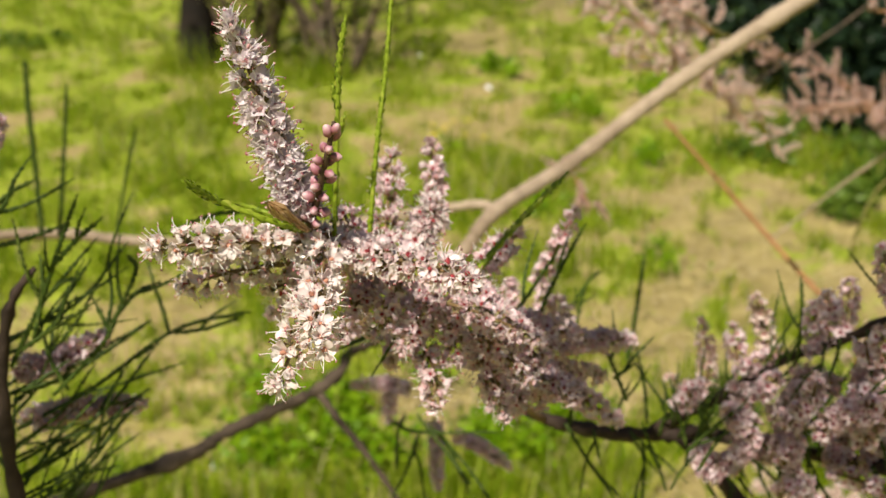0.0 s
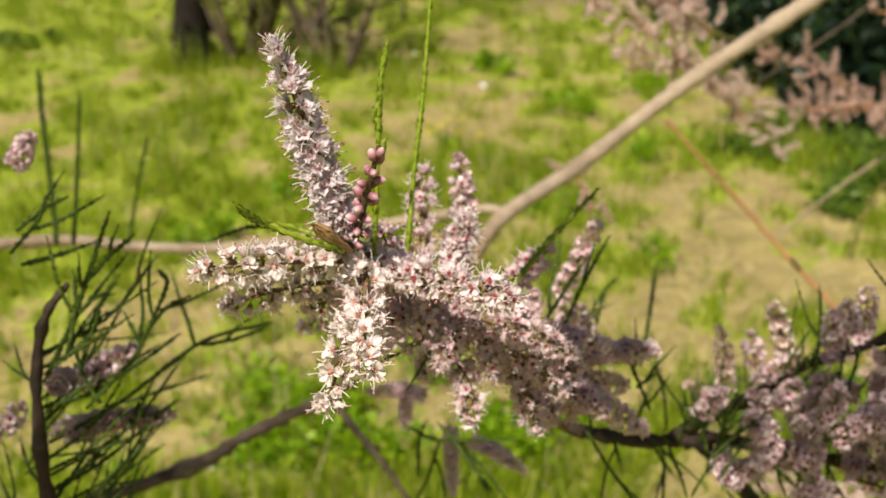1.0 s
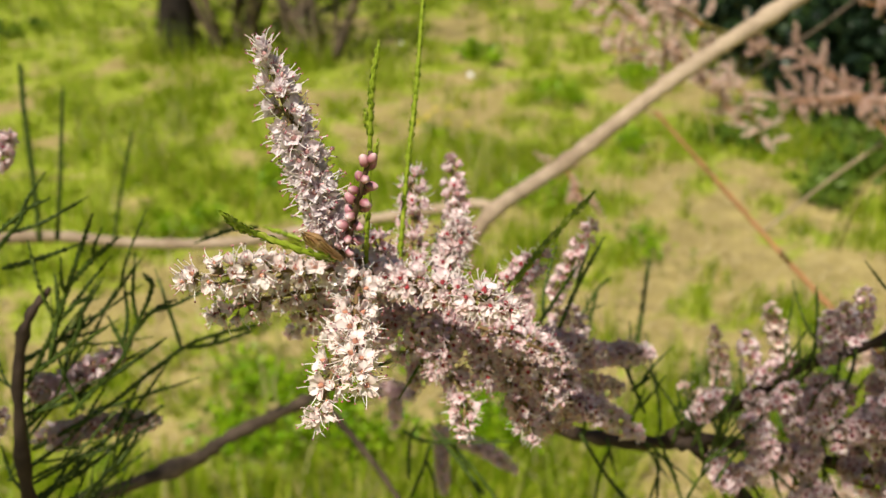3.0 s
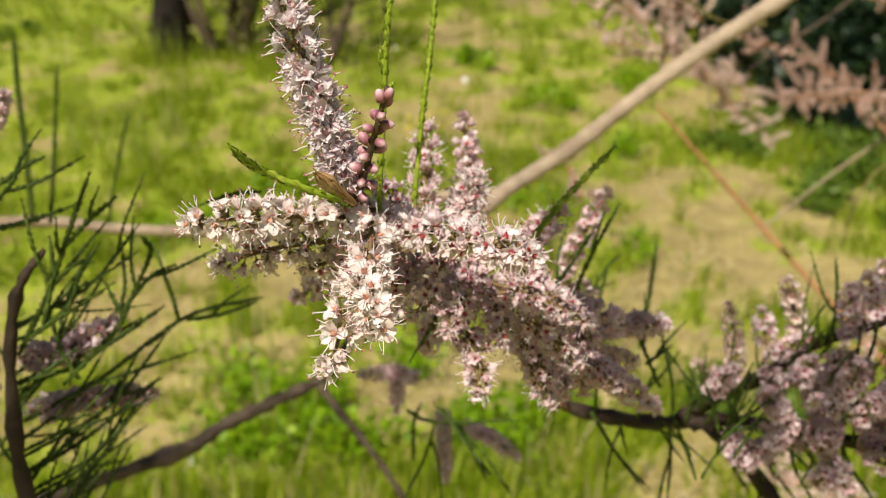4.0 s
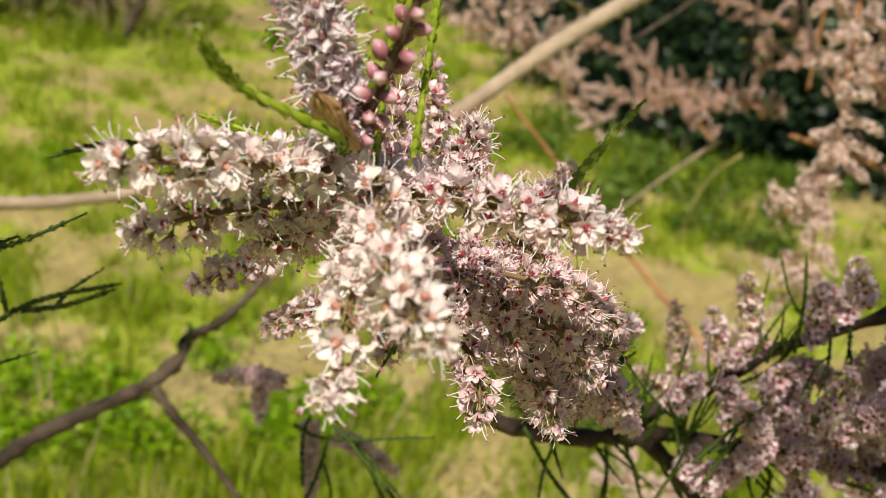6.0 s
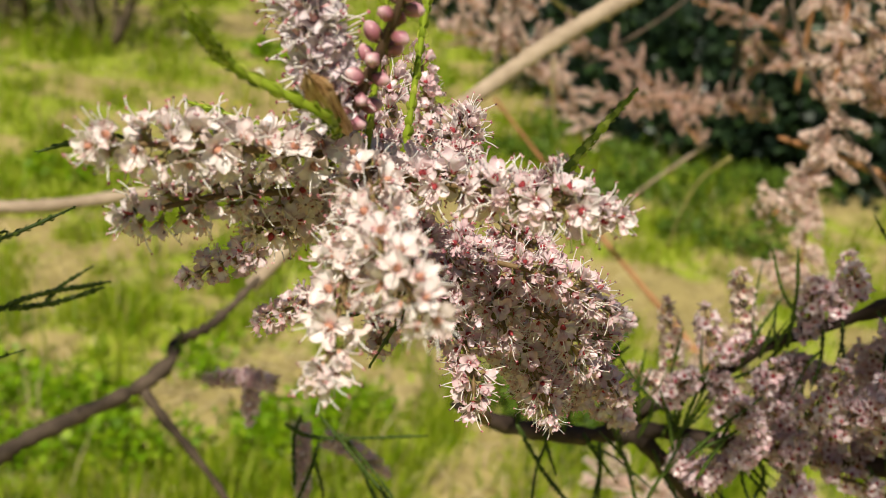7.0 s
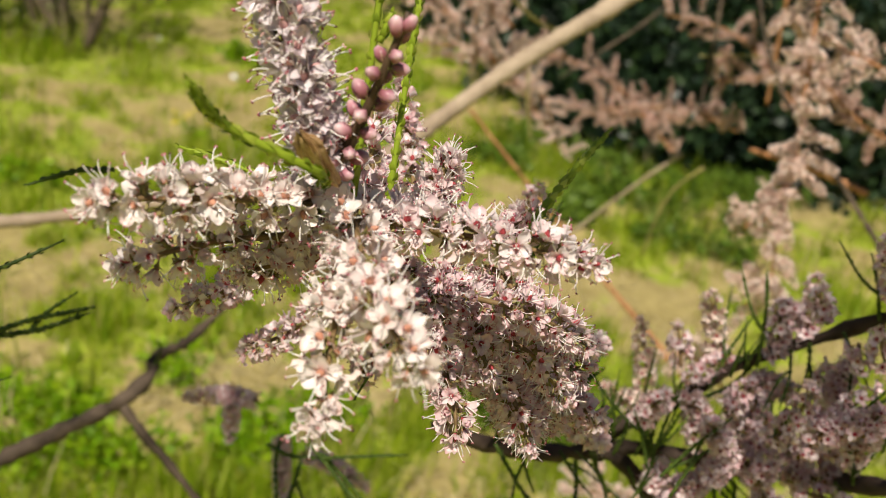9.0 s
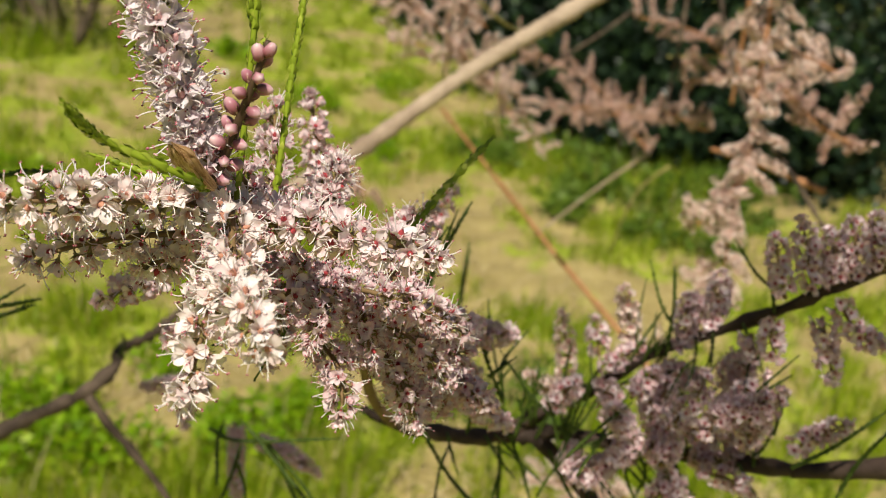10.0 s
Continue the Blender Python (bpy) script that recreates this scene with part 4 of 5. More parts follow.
# upright shoots further off at the side
twig(side, [(-13.72, 33.15, 0.74), (-13.98, 33.14, 3.23), (-14.21, 33.14, 5.14), (-14.33, 33.13, 6.68)], 0.09)
twig(side, [(-13.55, 34.15, 0.75), (-13.42, 34.15, 3.12), (-13.31, 34.14, 6.09)], 0.07)
twig(side, [(-12.27, 36.17, 0.78), (-11.85, 36.16, 3.30), (-11.54, 36.16, 4.76)], 0.06)
twig(sprig, [(5.59, 30.34, -3.10), (5.85, 30.34, -1.71), (6.11, 30.33, 0.13)], 0.07)

# ---- stems down to the soil ----
def stem(owner, points, start, end, mat):
    soup = Soup()
    fine = spline(np.array(points), 60)
    tube(soup, fine, np.linspace(start, end, 60) / 100, 12, 0, 0.05, len(points))
    return part("stem", soup, [mat], owner)


stem(sprig, [(0.46, 0.14, -0.05), (0.45, 0.14, 0.5), (0.40, 0.15, 0.92), (0.27, 0.158, 1.07), (0.16, 0.158, 1.084), (0.0968, 0.1648, 1.0808)], 1.4, 0.15, BARK_DARK)
stem(sprig, [(0.40, 0.15, 0.92), (0.26, 0.165, 1.10), (0.17, 0.160, 1.128), (0.1072, 0.1620, 1.1290)], 0.5, 0.09, BARK_DARK)
stem(side, [(-0.26, 0.30, -0.05), (-0.22, 0.26, 0.5), (-0.12, 0.18, 0.95), (-0.078, 0.150, 1.062)], 1.1, 0.18, BARK_DARK)
stem(bare, [(0.80, 0.30, -0.05), (0.79, 0.34, 0.6), (0.66, 0.50, 1.12), (0.48, 0.57, 1.26), (0.334, 0.577, 1.204)], 2.0, 0.66, BARK_PALE)
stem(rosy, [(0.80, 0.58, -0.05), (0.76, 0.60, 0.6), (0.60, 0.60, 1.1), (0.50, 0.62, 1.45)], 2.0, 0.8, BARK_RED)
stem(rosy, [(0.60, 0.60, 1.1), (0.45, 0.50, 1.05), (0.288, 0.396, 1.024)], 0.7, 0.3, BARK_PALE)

# ---- the bud shoot and the dry husk of the sprig ----
shoot_line = P([(-1.75, 13.5, 0.62), (-1.62, 13.2, 0.95), (-1.45, 12.8, 1.45), (-1.31, 12.5, 1.90)])
soup = Soup()
tube(soup, spline(shoot_line, 16), np.linspace(0.0006, 0.0003, 16), 7)
shoot = part("bud_shoot", soup, [SHOOT], sprig, "shoot of closed pink buds")


def bud_mesh(seed):
    """A closed bud, in millimetres, pointing along z, with its calyx."""
    rng = np.random.default_rng(seed)
    soup = Soup()
    ring = np.linspace(0, 2 * np.pi, 10, endpoint=False)
    profile = [(0.22, 0.0), (0.50, 0.24), (0.65, 0.66), (0.65, 1.06), (0.52, 1.46), (0.28, 1.76), (0.05, 1.88)]
    verts = [(r * math.cos(a + z * 0.35) * (1 + 0.11 * math.cos(5 * a)), r * math.sin(a + z * 0.35) * (1 + 0.11 * math.cos(5 * a)), z) for r, z in profile for a in ring]
    faces = [(i * 10 + j, i * 10 + (j + 1) % 10, (i + 1) * 10 + (j + 1) % 10, (i + 1) * 10 + j) for i in range(6) for j in range(10)]
    soup.add(verts, faces + [tuple(60 + j for j in range(10))], 0, [(0.5, z / 1.88) for r, z in profile for a in ring])
    for k in range(5):
        turn = k * 1.2566 + rng.normal() * 0.1
        c, s = math.cos(turn), math.sin(turn)
        soup.add([(0.2 * c + 0.3 * s, 0.2 * s - 0.3 * c, 0.0), (0.2 * c - 0.3 * s, 0.2 * s + 0.3 * c, 0.0), (0.66 * c, 0.66 * s, 0.50), (0.64 * c, 0.64 * s, 1.0)],
                 [(0, 2, 3), (2, 1, 3), (0, 1, 2)], 1)
    tube(soup, np.array([(0, 0, -0.9), (0, 0, -0.4), (0, 0, 0.05)]), np.array([0.12, 0.13, 0.2]), 5, 1)
    return soup.mesh("bud", [BUD, SEPAL])


BUDS = [bud_mesh(k) for k in range(3)]
rng = np.random.default_rng(5)
for place, way, spin, s in arrangement(shoot_line, 23, rng, 0.0004):
    bud = part("bud", BUDS[rng.integers(3)], None, shoot)
    bud.matrix_basis = facing(place, way, spin, 0.001 * rng.uniform(0.82, 1.04))

soup = Soup()
fine = spline(P([(-1.76, 13.24, 0.55), (-1.93, 12.95, 0.68), (-2.06, 12.74, 0.80), (-2.15, 12.56, 0.88)]), 18)
tangent, across, outward = across_of(fine)
rng = np.random.default_rng(21)
ridge = rng.normal(size=26) * 0.16
for fold in range(3):
    verts = []
    for i in range(18):
        s = i / 17
        wide = 0.00090 * (0.50 + 1.05 * s ** 0.7 - 1.32 * (max(0.0, s - 0.6) / 0.4) ** 1.6) * (1 - 0.10 * fold)
        for j in range(26):
            a = j * 6.2832 / 26 + 0.5 * s
            ragged = 1 + ridge[j] + 0.10 * math.sin(5 * a + 6 * s + 2 * fold) + 0.05 * rng.normal()
            gape = 0.22 * fold * math.sin(a + 2.1 * fold) * s
            end = tangent[i] * (0.00030 * ridge[j] * 8 if i == 17 else 0)
            verts.append(fine[i] + (across[i] * math.cos(a) + outward[i] * 0.72 * math.sin(a)) * wide * (ragged + gape) + end)
    soup.add(verts, [(i * 26 + j, i * 26 + (j + 1) % 26, (i + 1) * 26 + (j + 1) % 26, (i + 1) * 26 + j) for i in range(17) for j in range(26)], 0, [(j / 26 + fold, i / 17) for i in range(18) for j in range(26)])
part("dry_husk", soup, [HUSK], sprig, "dry brown papery bud scale")

# ---- the ground ----
def lushness(x, y):
    """How green and thick the grass stands, from 0 to 1: dry hollows and greener swells of the meadow."""
    v = 0.40 + 0.40 * noise.noise((x * 0.8 + 3, y * 0.8, 0)) + 0.55 * noise.noise((x * 2.4, y * 2.4, 5)) + 0.75 * noise.noise((x * 6.5, y * 5.5, 9))
    for cx, cy, rx, ry, more in ((-1.5, 3.4, 0.9, 1.0, 0.35), (-0.5, 1.9, 0.35, 0.22, 0.15), (0.0, 1.62, 0.5, 0.16, 0.2), (-2.6, 6.0, 1.2, 0.9, 0.4),
                                 (0.25, 3.25, 0.3, 0.4, 0.15), (1.45, 3.3, 0.3, 0.4, 0.25), (1.05, 3.7, 0.25, 0.3, 0.25), (1.6, 3.1, 0.4, 0.25, 0.15), (0.6, 2.55, 0.2, 0.2, 0.2), (0.3, 5.9, 1.2, 0.8, 0.1),
                                 (-1.15, 4.5, 0.22, 0.15, -0.6), (-2.2, 4.6, 0.7, 0.5, 0.4), (-0.05, 4.15, 0.45, 0.3, -0.55), (1.0, 3.05, 0.32, 0.35, -0.6), (1.05, 2.45, 0.5, 0.2, -0.6),
                                 (-1.0, 2.36, 0.25, 0.16, -0.4), (-0.6, 2.43, 0.16, 0.12, -0.2), (0.45, 1.55, 0.16, 0.12, -0.6), (0.45, 2.1, 0.2, 0.12, -0.3), (-0.38, 2.41, 0.15, 0.12, -0.3), (-0.45, 1.75, 0.5, 0.28, -0.4), (0.25, 1.85, 0.35, 0.2, -0.3), (0.68, 1.80, 0.30, 0.20, 0.65)):
        v += 0.75 * more * math.exp(-((x - cx) / rx) ** 2 - ((y - cy) / ry) ** 2)
    v += min(0.14, max(-0.16, 0.04 - 0.09 * x))
    return min(1.0, max(0.0, v))


def height(x, y):
    return 0.03 * math.sin(x * 1.3 + 0.4) * math.cos(y * 0.9) + 0.015 * math.sin(3.1 * x - 2.2 * y)


def bumps(x, y):
    """Clods and hollows of the soil."""
    return 0.012 * noise.noise((x * 5.0, y * 5.0, 2)) + 0.006 * noise.noise((x * 13.0, y * 13.0, 4))


mat, tree, shader = material("dry_meadow_soil", 0.9)
green = tree.nodes.new("ShaderNodeAttribute")
green.attribute_name = "turf"
edge = tree.nodes.new("ShaderNodeMath")
tree.links.new(noise_of(tree, 22, 4.0), edge.inputs[0])
tree.links.new(green.outputs["Fac"], edge.inputs[1])
broad = ramp(tree, edge.outputs[0], [(0.78, (0, 0, 0)), (1.14, (1, 1, 1))])
fine_grain = noise_of(tree, 45, 5.0)
litter = noise_of(tree, 9, 4.0)
dry = mixed(tree, 0.5, ramp(tree, fine_grain, [(0.3, (0.25, 0.19, 0.065)), (0.7, (0.50, 0.395, 0.16))]), ramp(tree, litter, [(0.35, (0.24, 0.19, 0.065)), (0.65, (0.48, 0.39, 0.155))]))
mossy = ramp(tree, fine_grain, [(0.3, (0.19, 0.245, 0.014)), (0.7, (0.39, 0.45, 0.045))])
tree.links.new(mixed(tree, broad, dry, mossy), shader.inputs["Base Color"])
bumped(tree, shader, fine_grain, 0.8, 0.02)
SOIL = mat

wide_edges = np.concatenate([[-220, -90, -40, -20], np.arange(-12, -3, 0.18), np.arange(-3, 4.5, 0.06), np.arange(4.5, 12.01, 0.18), [20, 40, 90, 220]])
deep_edges = np.concatenate([[-220, -90, -40, -20], np.arange(-12, 1, 0.18), np.arange(1, 7.5, 0.06), np.arange(7.5, 12.01, 0.18), [20, 40, 90, 220]])
soup = Soup()
across_n = len(wide_edges)
soup.add([(x, y, height(x, y) + bumps(x, y) if abs(x) < 13 and abs(y) < 13 else 0.0) for y in deep_edges for x in wide_edges],
         [(i * across_n + j, i * across_n + j + 1, (i + 1) * across_n + j + 1, (i + 1) * across_n + j) for i in range(len(deep_edges) - 1) for j in range(across_n - 1)])
ground = new("ground", soup.mesh("ground", [SOIL]))
ground.data.attributes.new("turf", "FLOAT", "POINT").data.foreach_set("value", [lushness(x, y) for y in deep_edges for x in wide_edges])
tagged(ground, "sunlit meadow soil with dry straw and green patches", "ground", kind="structure")

BLADE = plain("grass_blade", [(0.0, (0.18, 0.30, 0.008)), (0.5, (0.34, 0.45, 0.014)), (0.8, (0.48, 0.54, 0.04)), (1.0, (0.60, 0.52, 0.16))], 0.5, 0.55)
STRAW = plain("straw", [(0.0, (0.36, 0.28, 0.13)), (1.0, (0.62, 0.51, 0.28))], 0.6, 0.15)


def tufts(rng, count, near, lying):
    """Places for tufts, where the meadow is green, or dry for straw."""
    places = []
    while len(places) < count:
        if near:
            y = 1.2 + 8.0 * rng.random() ** 1.6 - 0.4 * rng.random() ** 3
            x = (0.12 + 0.46 * rng.normal()) * (y + 0.4)
        else:
            x, y = rng.uniform(-7.0, 8.0), rng.uniform(-5.0, 9.0)
        g = lushness(x, y)
        if rng.random() < (1.05 - g if lying else g ** 1.6):
            places.append((x, y))
    return places


def blade_soup(rng, places, each, spread, tall, wide, upright, lying=False):
    """Bent pointed blades round each place."""
    n = len(places) * each
    foot = np.repeat(np.array(places), each, axis=0) + rng.normal(size=(n, 2)) * np.repeat(rng.uniform(0.4, 1.4, len(places)), each)[:, None] * spread
    z = np.array([height(x, y) + bumps(x, y) - 0.004 for x, y in foot])
    turn = rng.uniform(0, 6.283, n)
    size = tall * rng.uniform(0.5, 1.1, n) * np.repeat(rng.uniform(0.55, 1.35, len(places)), each)
    lean = rng.uniform(1.2, 1.55, n) if lying else np.abs(rng.normal(size=n)) * upright
    d = np.stack([np.cos(turn) * np.sin(lean), np.sin(turn) * np.sin(lean), np.cos(lean)], 1)
    s = np.stack([-np.sin(turn), np.cos(turn), np.zeros(n)], 1) * (wide * rng.uniform(0.6, 1.3, n))[:, None]
    p = np.column_stack([foot, z])
    mid = p + d * (size * 0.58)[:, None]
    tip = p + d * (size * 1.1)[:, None] + np.stack([d[:, 0] * 0.15, d[:, 1] * 0.15, -0.10 * np.sin(lean)], 1) * size[:, None]
    tip[:, 2] = np.maximum(tip[:, 2], z + 0.008)
    verts = np.stack([p - s, p + s, mid - s * 0.8, mid + s * 0.8, tip], 1).reshape(-1, 3)
    k = np.arange(n) * 5
    soup = Soup()
    soup.add(verts, [], 0, np.tile([(0, 0), (1, 0), (0, 0.6), (1, 0.6), (0.5, 1)], (n, 1)))
    for i in k.tolist():
        soup.faces += [(i, i + 1, i + 3, i + 2), (i + 2, i + 3, i + 4)]
    soup.slots = [0] * len(soup.faces)
    return soup


def grass(name, mat, seed, count, each, spread, tall, wide, upright, label, near=True, lying=False):
    rng = np.random.default_rng(seed)
    ob = new(name, blade_soup(rng, tufts(rng, count, near, lying), each, spread, tall, wide, upright, lying).mesh(name, [mat]))
    return tagged(ob, label, "grass", kind="stuff")


grass("grass", BLADE, 3, 3900, 26, 0.035, 0.065, 0.0032, 0.6, "bright green meadow grass in uneven tufts")
grass("tall_grass", BLADE, 8, 420, 14, 0.030, 0.15, 0.0028, 0.35, "taller upright green grass standing in loose clumps")
grass("straw", STRAW, 4, 14000, 1, 0.02, 0.10, 0.0024, 1.0, "flattened pale dry straw on the soil", True, True)
grass("dry_grass", STRAW, 9, 260, 9, 0.05, 0.17, 0.0016, 0.5, "thin pale dry grass stalks standing in the meadow")
grass("grass", BLADE, 6, 1500, 16, 0.06, 0.10, 0.0042, 0.6, "green meadow grass in scattered tufts all round", False)


CLUMPS = ((1.22, 3.75), (2.75, 4.75), (2.45, 5.0), (1.55, 4.25), (1.72, 3.12), (1.45, 3.45), (-1.36, 4.96), (-1.24, 5.02), (-1.48, 5.02), (-0.62, 4.76), (-0.98, 5.05))
clump = new("grass_clumps", blade_soup(np.random.default_rng(7), CLUMPS, 90, 0.10, 0.19, 0.0032, 0.33).mesh("grass_clumps", [BLADE]))
tagged(clump, "thick clumps of upright green grass in the meadow", "grass", kind="stuff")


# ---- weeds, stones, trees ----
LEAF = plain("weed_leaf", [(0.0, (0.14, 0.28, 0.004)), (0.6, (0.25, 0.42, 0.008)), (1.0, (0.40, 0.55, 0.015))], 0.45, 0.4)
# near-black leaf colour with the deep shade painted in
DEEP_SHADE_LEAF = plain("deep_shade_leaf", [(0.0, (0.008, 0.018, 0.010)), (0.7, (0.018, 0.036, 0.014)), (1.0, (0.04, 0.075, 0.02))], 0.4, 0.1)
LEAF_DULL = plain("dull_leaf", [(0.0, (0.06, 0.12, 0.010)), (1.0, (0.16, 0.24, 0.025))], 0.5, 0.25)
LEAF_OLIVE = plain("olive_leaf", [(0.0, (0.10, 0.10, 0.025)), (1.0, (0.24, 0.23, 0.06))], 0.5, 0.3)
CROWN_LEAF = plain("tree_leaf", [(0.0, (0.05, 0.10, 0.015)), (1.0, (0.12, 0.20, 0.03))], 0.45, 0.3)


def leaves(soup, rng, centre, spread, count, size):
    """Many small pointed leaves about a centre."""
    for _ in range(count):
        c = np.array(centre) + rng.normal(size=3) * spread
        way = rng.normal(size=3) + (0, 0, 0.4)
        way /= np.linalg.norm(way)
        side = np.cross(way, rng.normal(size=3))
        side /= np.linalg.norm(side) + 1e-9
        up = np.cross(side, way)
        k = size * rng.uniform(0.6, 1.3)
        soup.add([c, c + way * k * 0.5 + side * k * 0.3 + up * k * 0.06, c + way * k, c + way * k * 0.5 - side * k * 0.3 + up * k * 0.06], [(0, 1, 2), (0, 2, 3)], 0, [(0.5, 0), (1, 0.5), (0.5, 1), (0, 0.5)])


def weed(x, y, spread, count, size, label, leaf):
    ob = thing("weed", (x, y, height(x, y)), label, "weed", "weeds in the grass")
    soup = Soup()
    rng = np.random.default_rng(int((x + 9) * 1000))
    for k in range(max(4, count // 40)):
        a, r = rng.uniform(0, 6.28), spread * math.sqrt(rng.random())
        leaves(soup, rng, (x + r * math.cos(a), y + r * math.sin(a), height(x, y) + 0.05), (0.025, 0.025, 0.02), 40, size)
    stalks = Soup()
    for k in range(6):
        a = rng.uniform(0, 6.28)
        tube(stalks, np.array([(x, y, height(x, y) - 0.01), (x + 0.4 * spread * math.cos(a), y + 0.4 * spread * math.sin(a), height(x, y) + 0.05)]), 0.0015, 4)
    part("foliage", soup, [leaf], ob, kind="stuff")
    part("stalks", stalks, [leaf], ob)


for x, y, spread, count, size in ((-0.16, 1.70, 0.10, 560, 0.022), (-0.36, 1.62, 0.09, 420, 0.022), (-0.30, 1.82, 0.07, 350, 0.02), (0.12, 1.68, 0.09, 700, 0.022), (0.28, 1.78, 0.07, 400, 0.02), (-0.42, 1.85, 0.08, 350, 0.02), (-0.05, 1.95, 0.07, 300, 0.02), (-0.75, 2.75, 0.10, 350, 0.022), (0.62, 2.62, 0.07, 160, 0.022), (0.32, 3.0, 0.09, 220, 0.025), (0.55, 4.3, 0.11, 260, 0.03), (0.22, 4.9, 0.13, 240, 0.035), (0.95, 4.6, 0.12, 260, 0.03), (-0.5, 3.15, 0.09, 220, 0.025), (0.75, 3.6, 0.1, 220, 0.025)):
    weed(x, y, spread, count, size, "low lime green leafy weed in the dry grass", LEAF)

# dark leaves of the right-hand weeds also stand for shade on the ground
for x, y, spread, count, size in ((1.38, 3.10, 0.12, 420, 0.032), (1.52, 3.34, 0.14, 480, 0.034), (1.74, 3.18, 0.14, 480, 0.034), (1.20, 3.62, 0.12, 320, 0.032), (1.64, 3.60, 0.15, 480, 0.036), (1.98, 3.02, 0.13, 420, 0.032),
                                  (1.92, 3.42, 0.15, 480, 0.036), (1.58, 2.86, 0.11, 320, 0.030), (2.20, 3.22, 0.15, 480, 0.034), (1.36, 3.86, 0.13, 360, 0.034), (1.86, 3.84, 0.15, 420, 0.036), (2.14, 3.56, 0.14, 420, 0.034), (1.78, 2.72, 0.10, 240, 0.030), (-2.45, 5.7, 0.2, 300, 0.04),
                                  (0.62, 1.84, 0.09, 320, 0.022), (0.75, 1.70, 0.09, 320, 0.022), (0.84, 1.86, 0.09, 280, 0.022)):
    weed(x, y, spread, count, size, "low dull green leafy weed in the dry grass", LEAF_DULL)

YELLOW = plain("yellow_petal", [(0.0, (0.75, 0.55, 0.01)), (1.0, (0.85, 0.68, 0.02))], 0.5, 0.2)


def yellow_weed(x, y, count, seed):
    """A low plant with small yellow flower heads on thin stalks."""
    ob = thing("wildflower", (x, y, height(x, y)), "low wildflower with small bright yellow heads", "flower", "yellow wildflowers")
    rng = np.random.default_rng(seed)
    foot = np.array((x, y, height(x, y) - 0.01))
    green = Soup()
    leaves(green, rng, (x, y, height(x, y) + 0.03), (0.05, 0.05, 0.02), 60, 0.025)
    part("foliage", green, [LEAF], ob, kind="stuff")
    for k in range(count):
        top = foot + (rng.normal() * 0.06, rng.normal() * 0.05, rng.uniform(0.08, 0.15))
        stalk = Soup()
        tube(stalk, spline(np.array([foot, (foot + top) / 2 + rng.normal(size=3) * 0.008, top]), 6), 0.0012, 4)
        holder = part("stalk", stalk, [LEAF], ob)
        head = Soup()
        for p in range(11):
            a = p * 0.571
            c, s = math.cos(a), math.sin(a)
            head.add([top, top + (0.008 * c + 0.003 * s, 0.008 * s - 0.003 * c, 0.003), top + (0.014 * c, 0.014 * s, 0.004), top + (0.008 * c - 0.003 * s, 0.008 * s + 0.003 * c, 0.003)], [(0, 1, 2), (0, 2, 3)])
        part("flower_head", head, [YELLOW], holder)


yellow_weed(0.02, 3.72, 9, 1)

# the first stone's larger size and near-white colour stand for a glint
PEBBLE = plain("pale_stone", [(0.0, (0.80, 0.78, 0.72)), (1.0, (0.85, 0.83, 0.78))], 0.25)
for x, y, r in ((0.18, 4.65, 0.019), (-0.18, 5.32, 0.013), (-0.47, 1.60, 0.010)):
    soup = Soup()
    rng = np.random.default_rng(int(y * 100))
    bm = bmesh.new()
    bmesh.ops.create_icosphere(bm, subdivisions=2, radius=r)
    for v in bm.verts:
        v.co *= 1 + 0.25 * noise.noise(v.co * 60)
        v.co.z *= 0.75
    data = bpy.data.meshes.new("pebble")
    bm.to_mesh(data)
    bm.free()
    data.materials.append(PEBBLE)
    ob = new("pebble", data)
    ob.location = (x, y, height(x, y) + 0.6 * r)
    tagged(ob, "small whitish rounded stone glinting in the grass", "stone", "pale stones")


def tree_of(name, x, y, radius, tall, leaf, clumps, label, category, low=2.6, leaf_size=0.07):
    ob = thing(name, (x, y, height(x, y)), label, category, "trees behind the meadow")
    rng = np.random.default_rng(int((x + 20) * 100))
    soup = Soup()
    line = spline(np.array([(x, y, height(x, y) - 0.1), (x + 0.02, y, tall * 0.3), (x - 0.05, y + 0.03, tall * 0.65), (x, y, tall)]), 30)
    tube(soup, line, np.concatenate([[1.5, 1.25, 1.1], np.linspace(1.0, 0.3, 27)]) * radius, 14, 0, 0.13, 3)
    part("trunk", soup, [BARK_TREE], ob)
    crown = Soup()
    for k in range(7):
        a = k * 0.9 + rng.uniform(0, 0.5)
        h = low * 0.75 + (tall - low * 0.75) * k / 7
        end = np.array([x + math.cos(a) * tall * 0.33, y + math.sin(a) * tall * 0.33, h + tall * 0.22])
        limb = Soup()
        tube(limb, spline(np.array([(x, y, h), (*(0.5 * (np.array((x, y)) + end[:2])), h + tall * 0.13), tuple(end)]), 12), np.linspace(0.4, 0.12, 12) * radius, 7)
        part("limb", limb, [BARK_TREE], ob)
        for _ in range(clumps // 7):
            leaves(crown, rng, end + rng.normal(size=3) * tall * 0.10, (0.16, 0.16, 0.12), 22, leaf_size)
    part("crown", crown, [leaf], ob, kind="stuff")
    return ob


tree_of("tree", -1.34, 5.15, 0.088, 4.6, CROWN_LEAF, 70, "tree with a dark rough trunk at the meadow's edge", "tree")


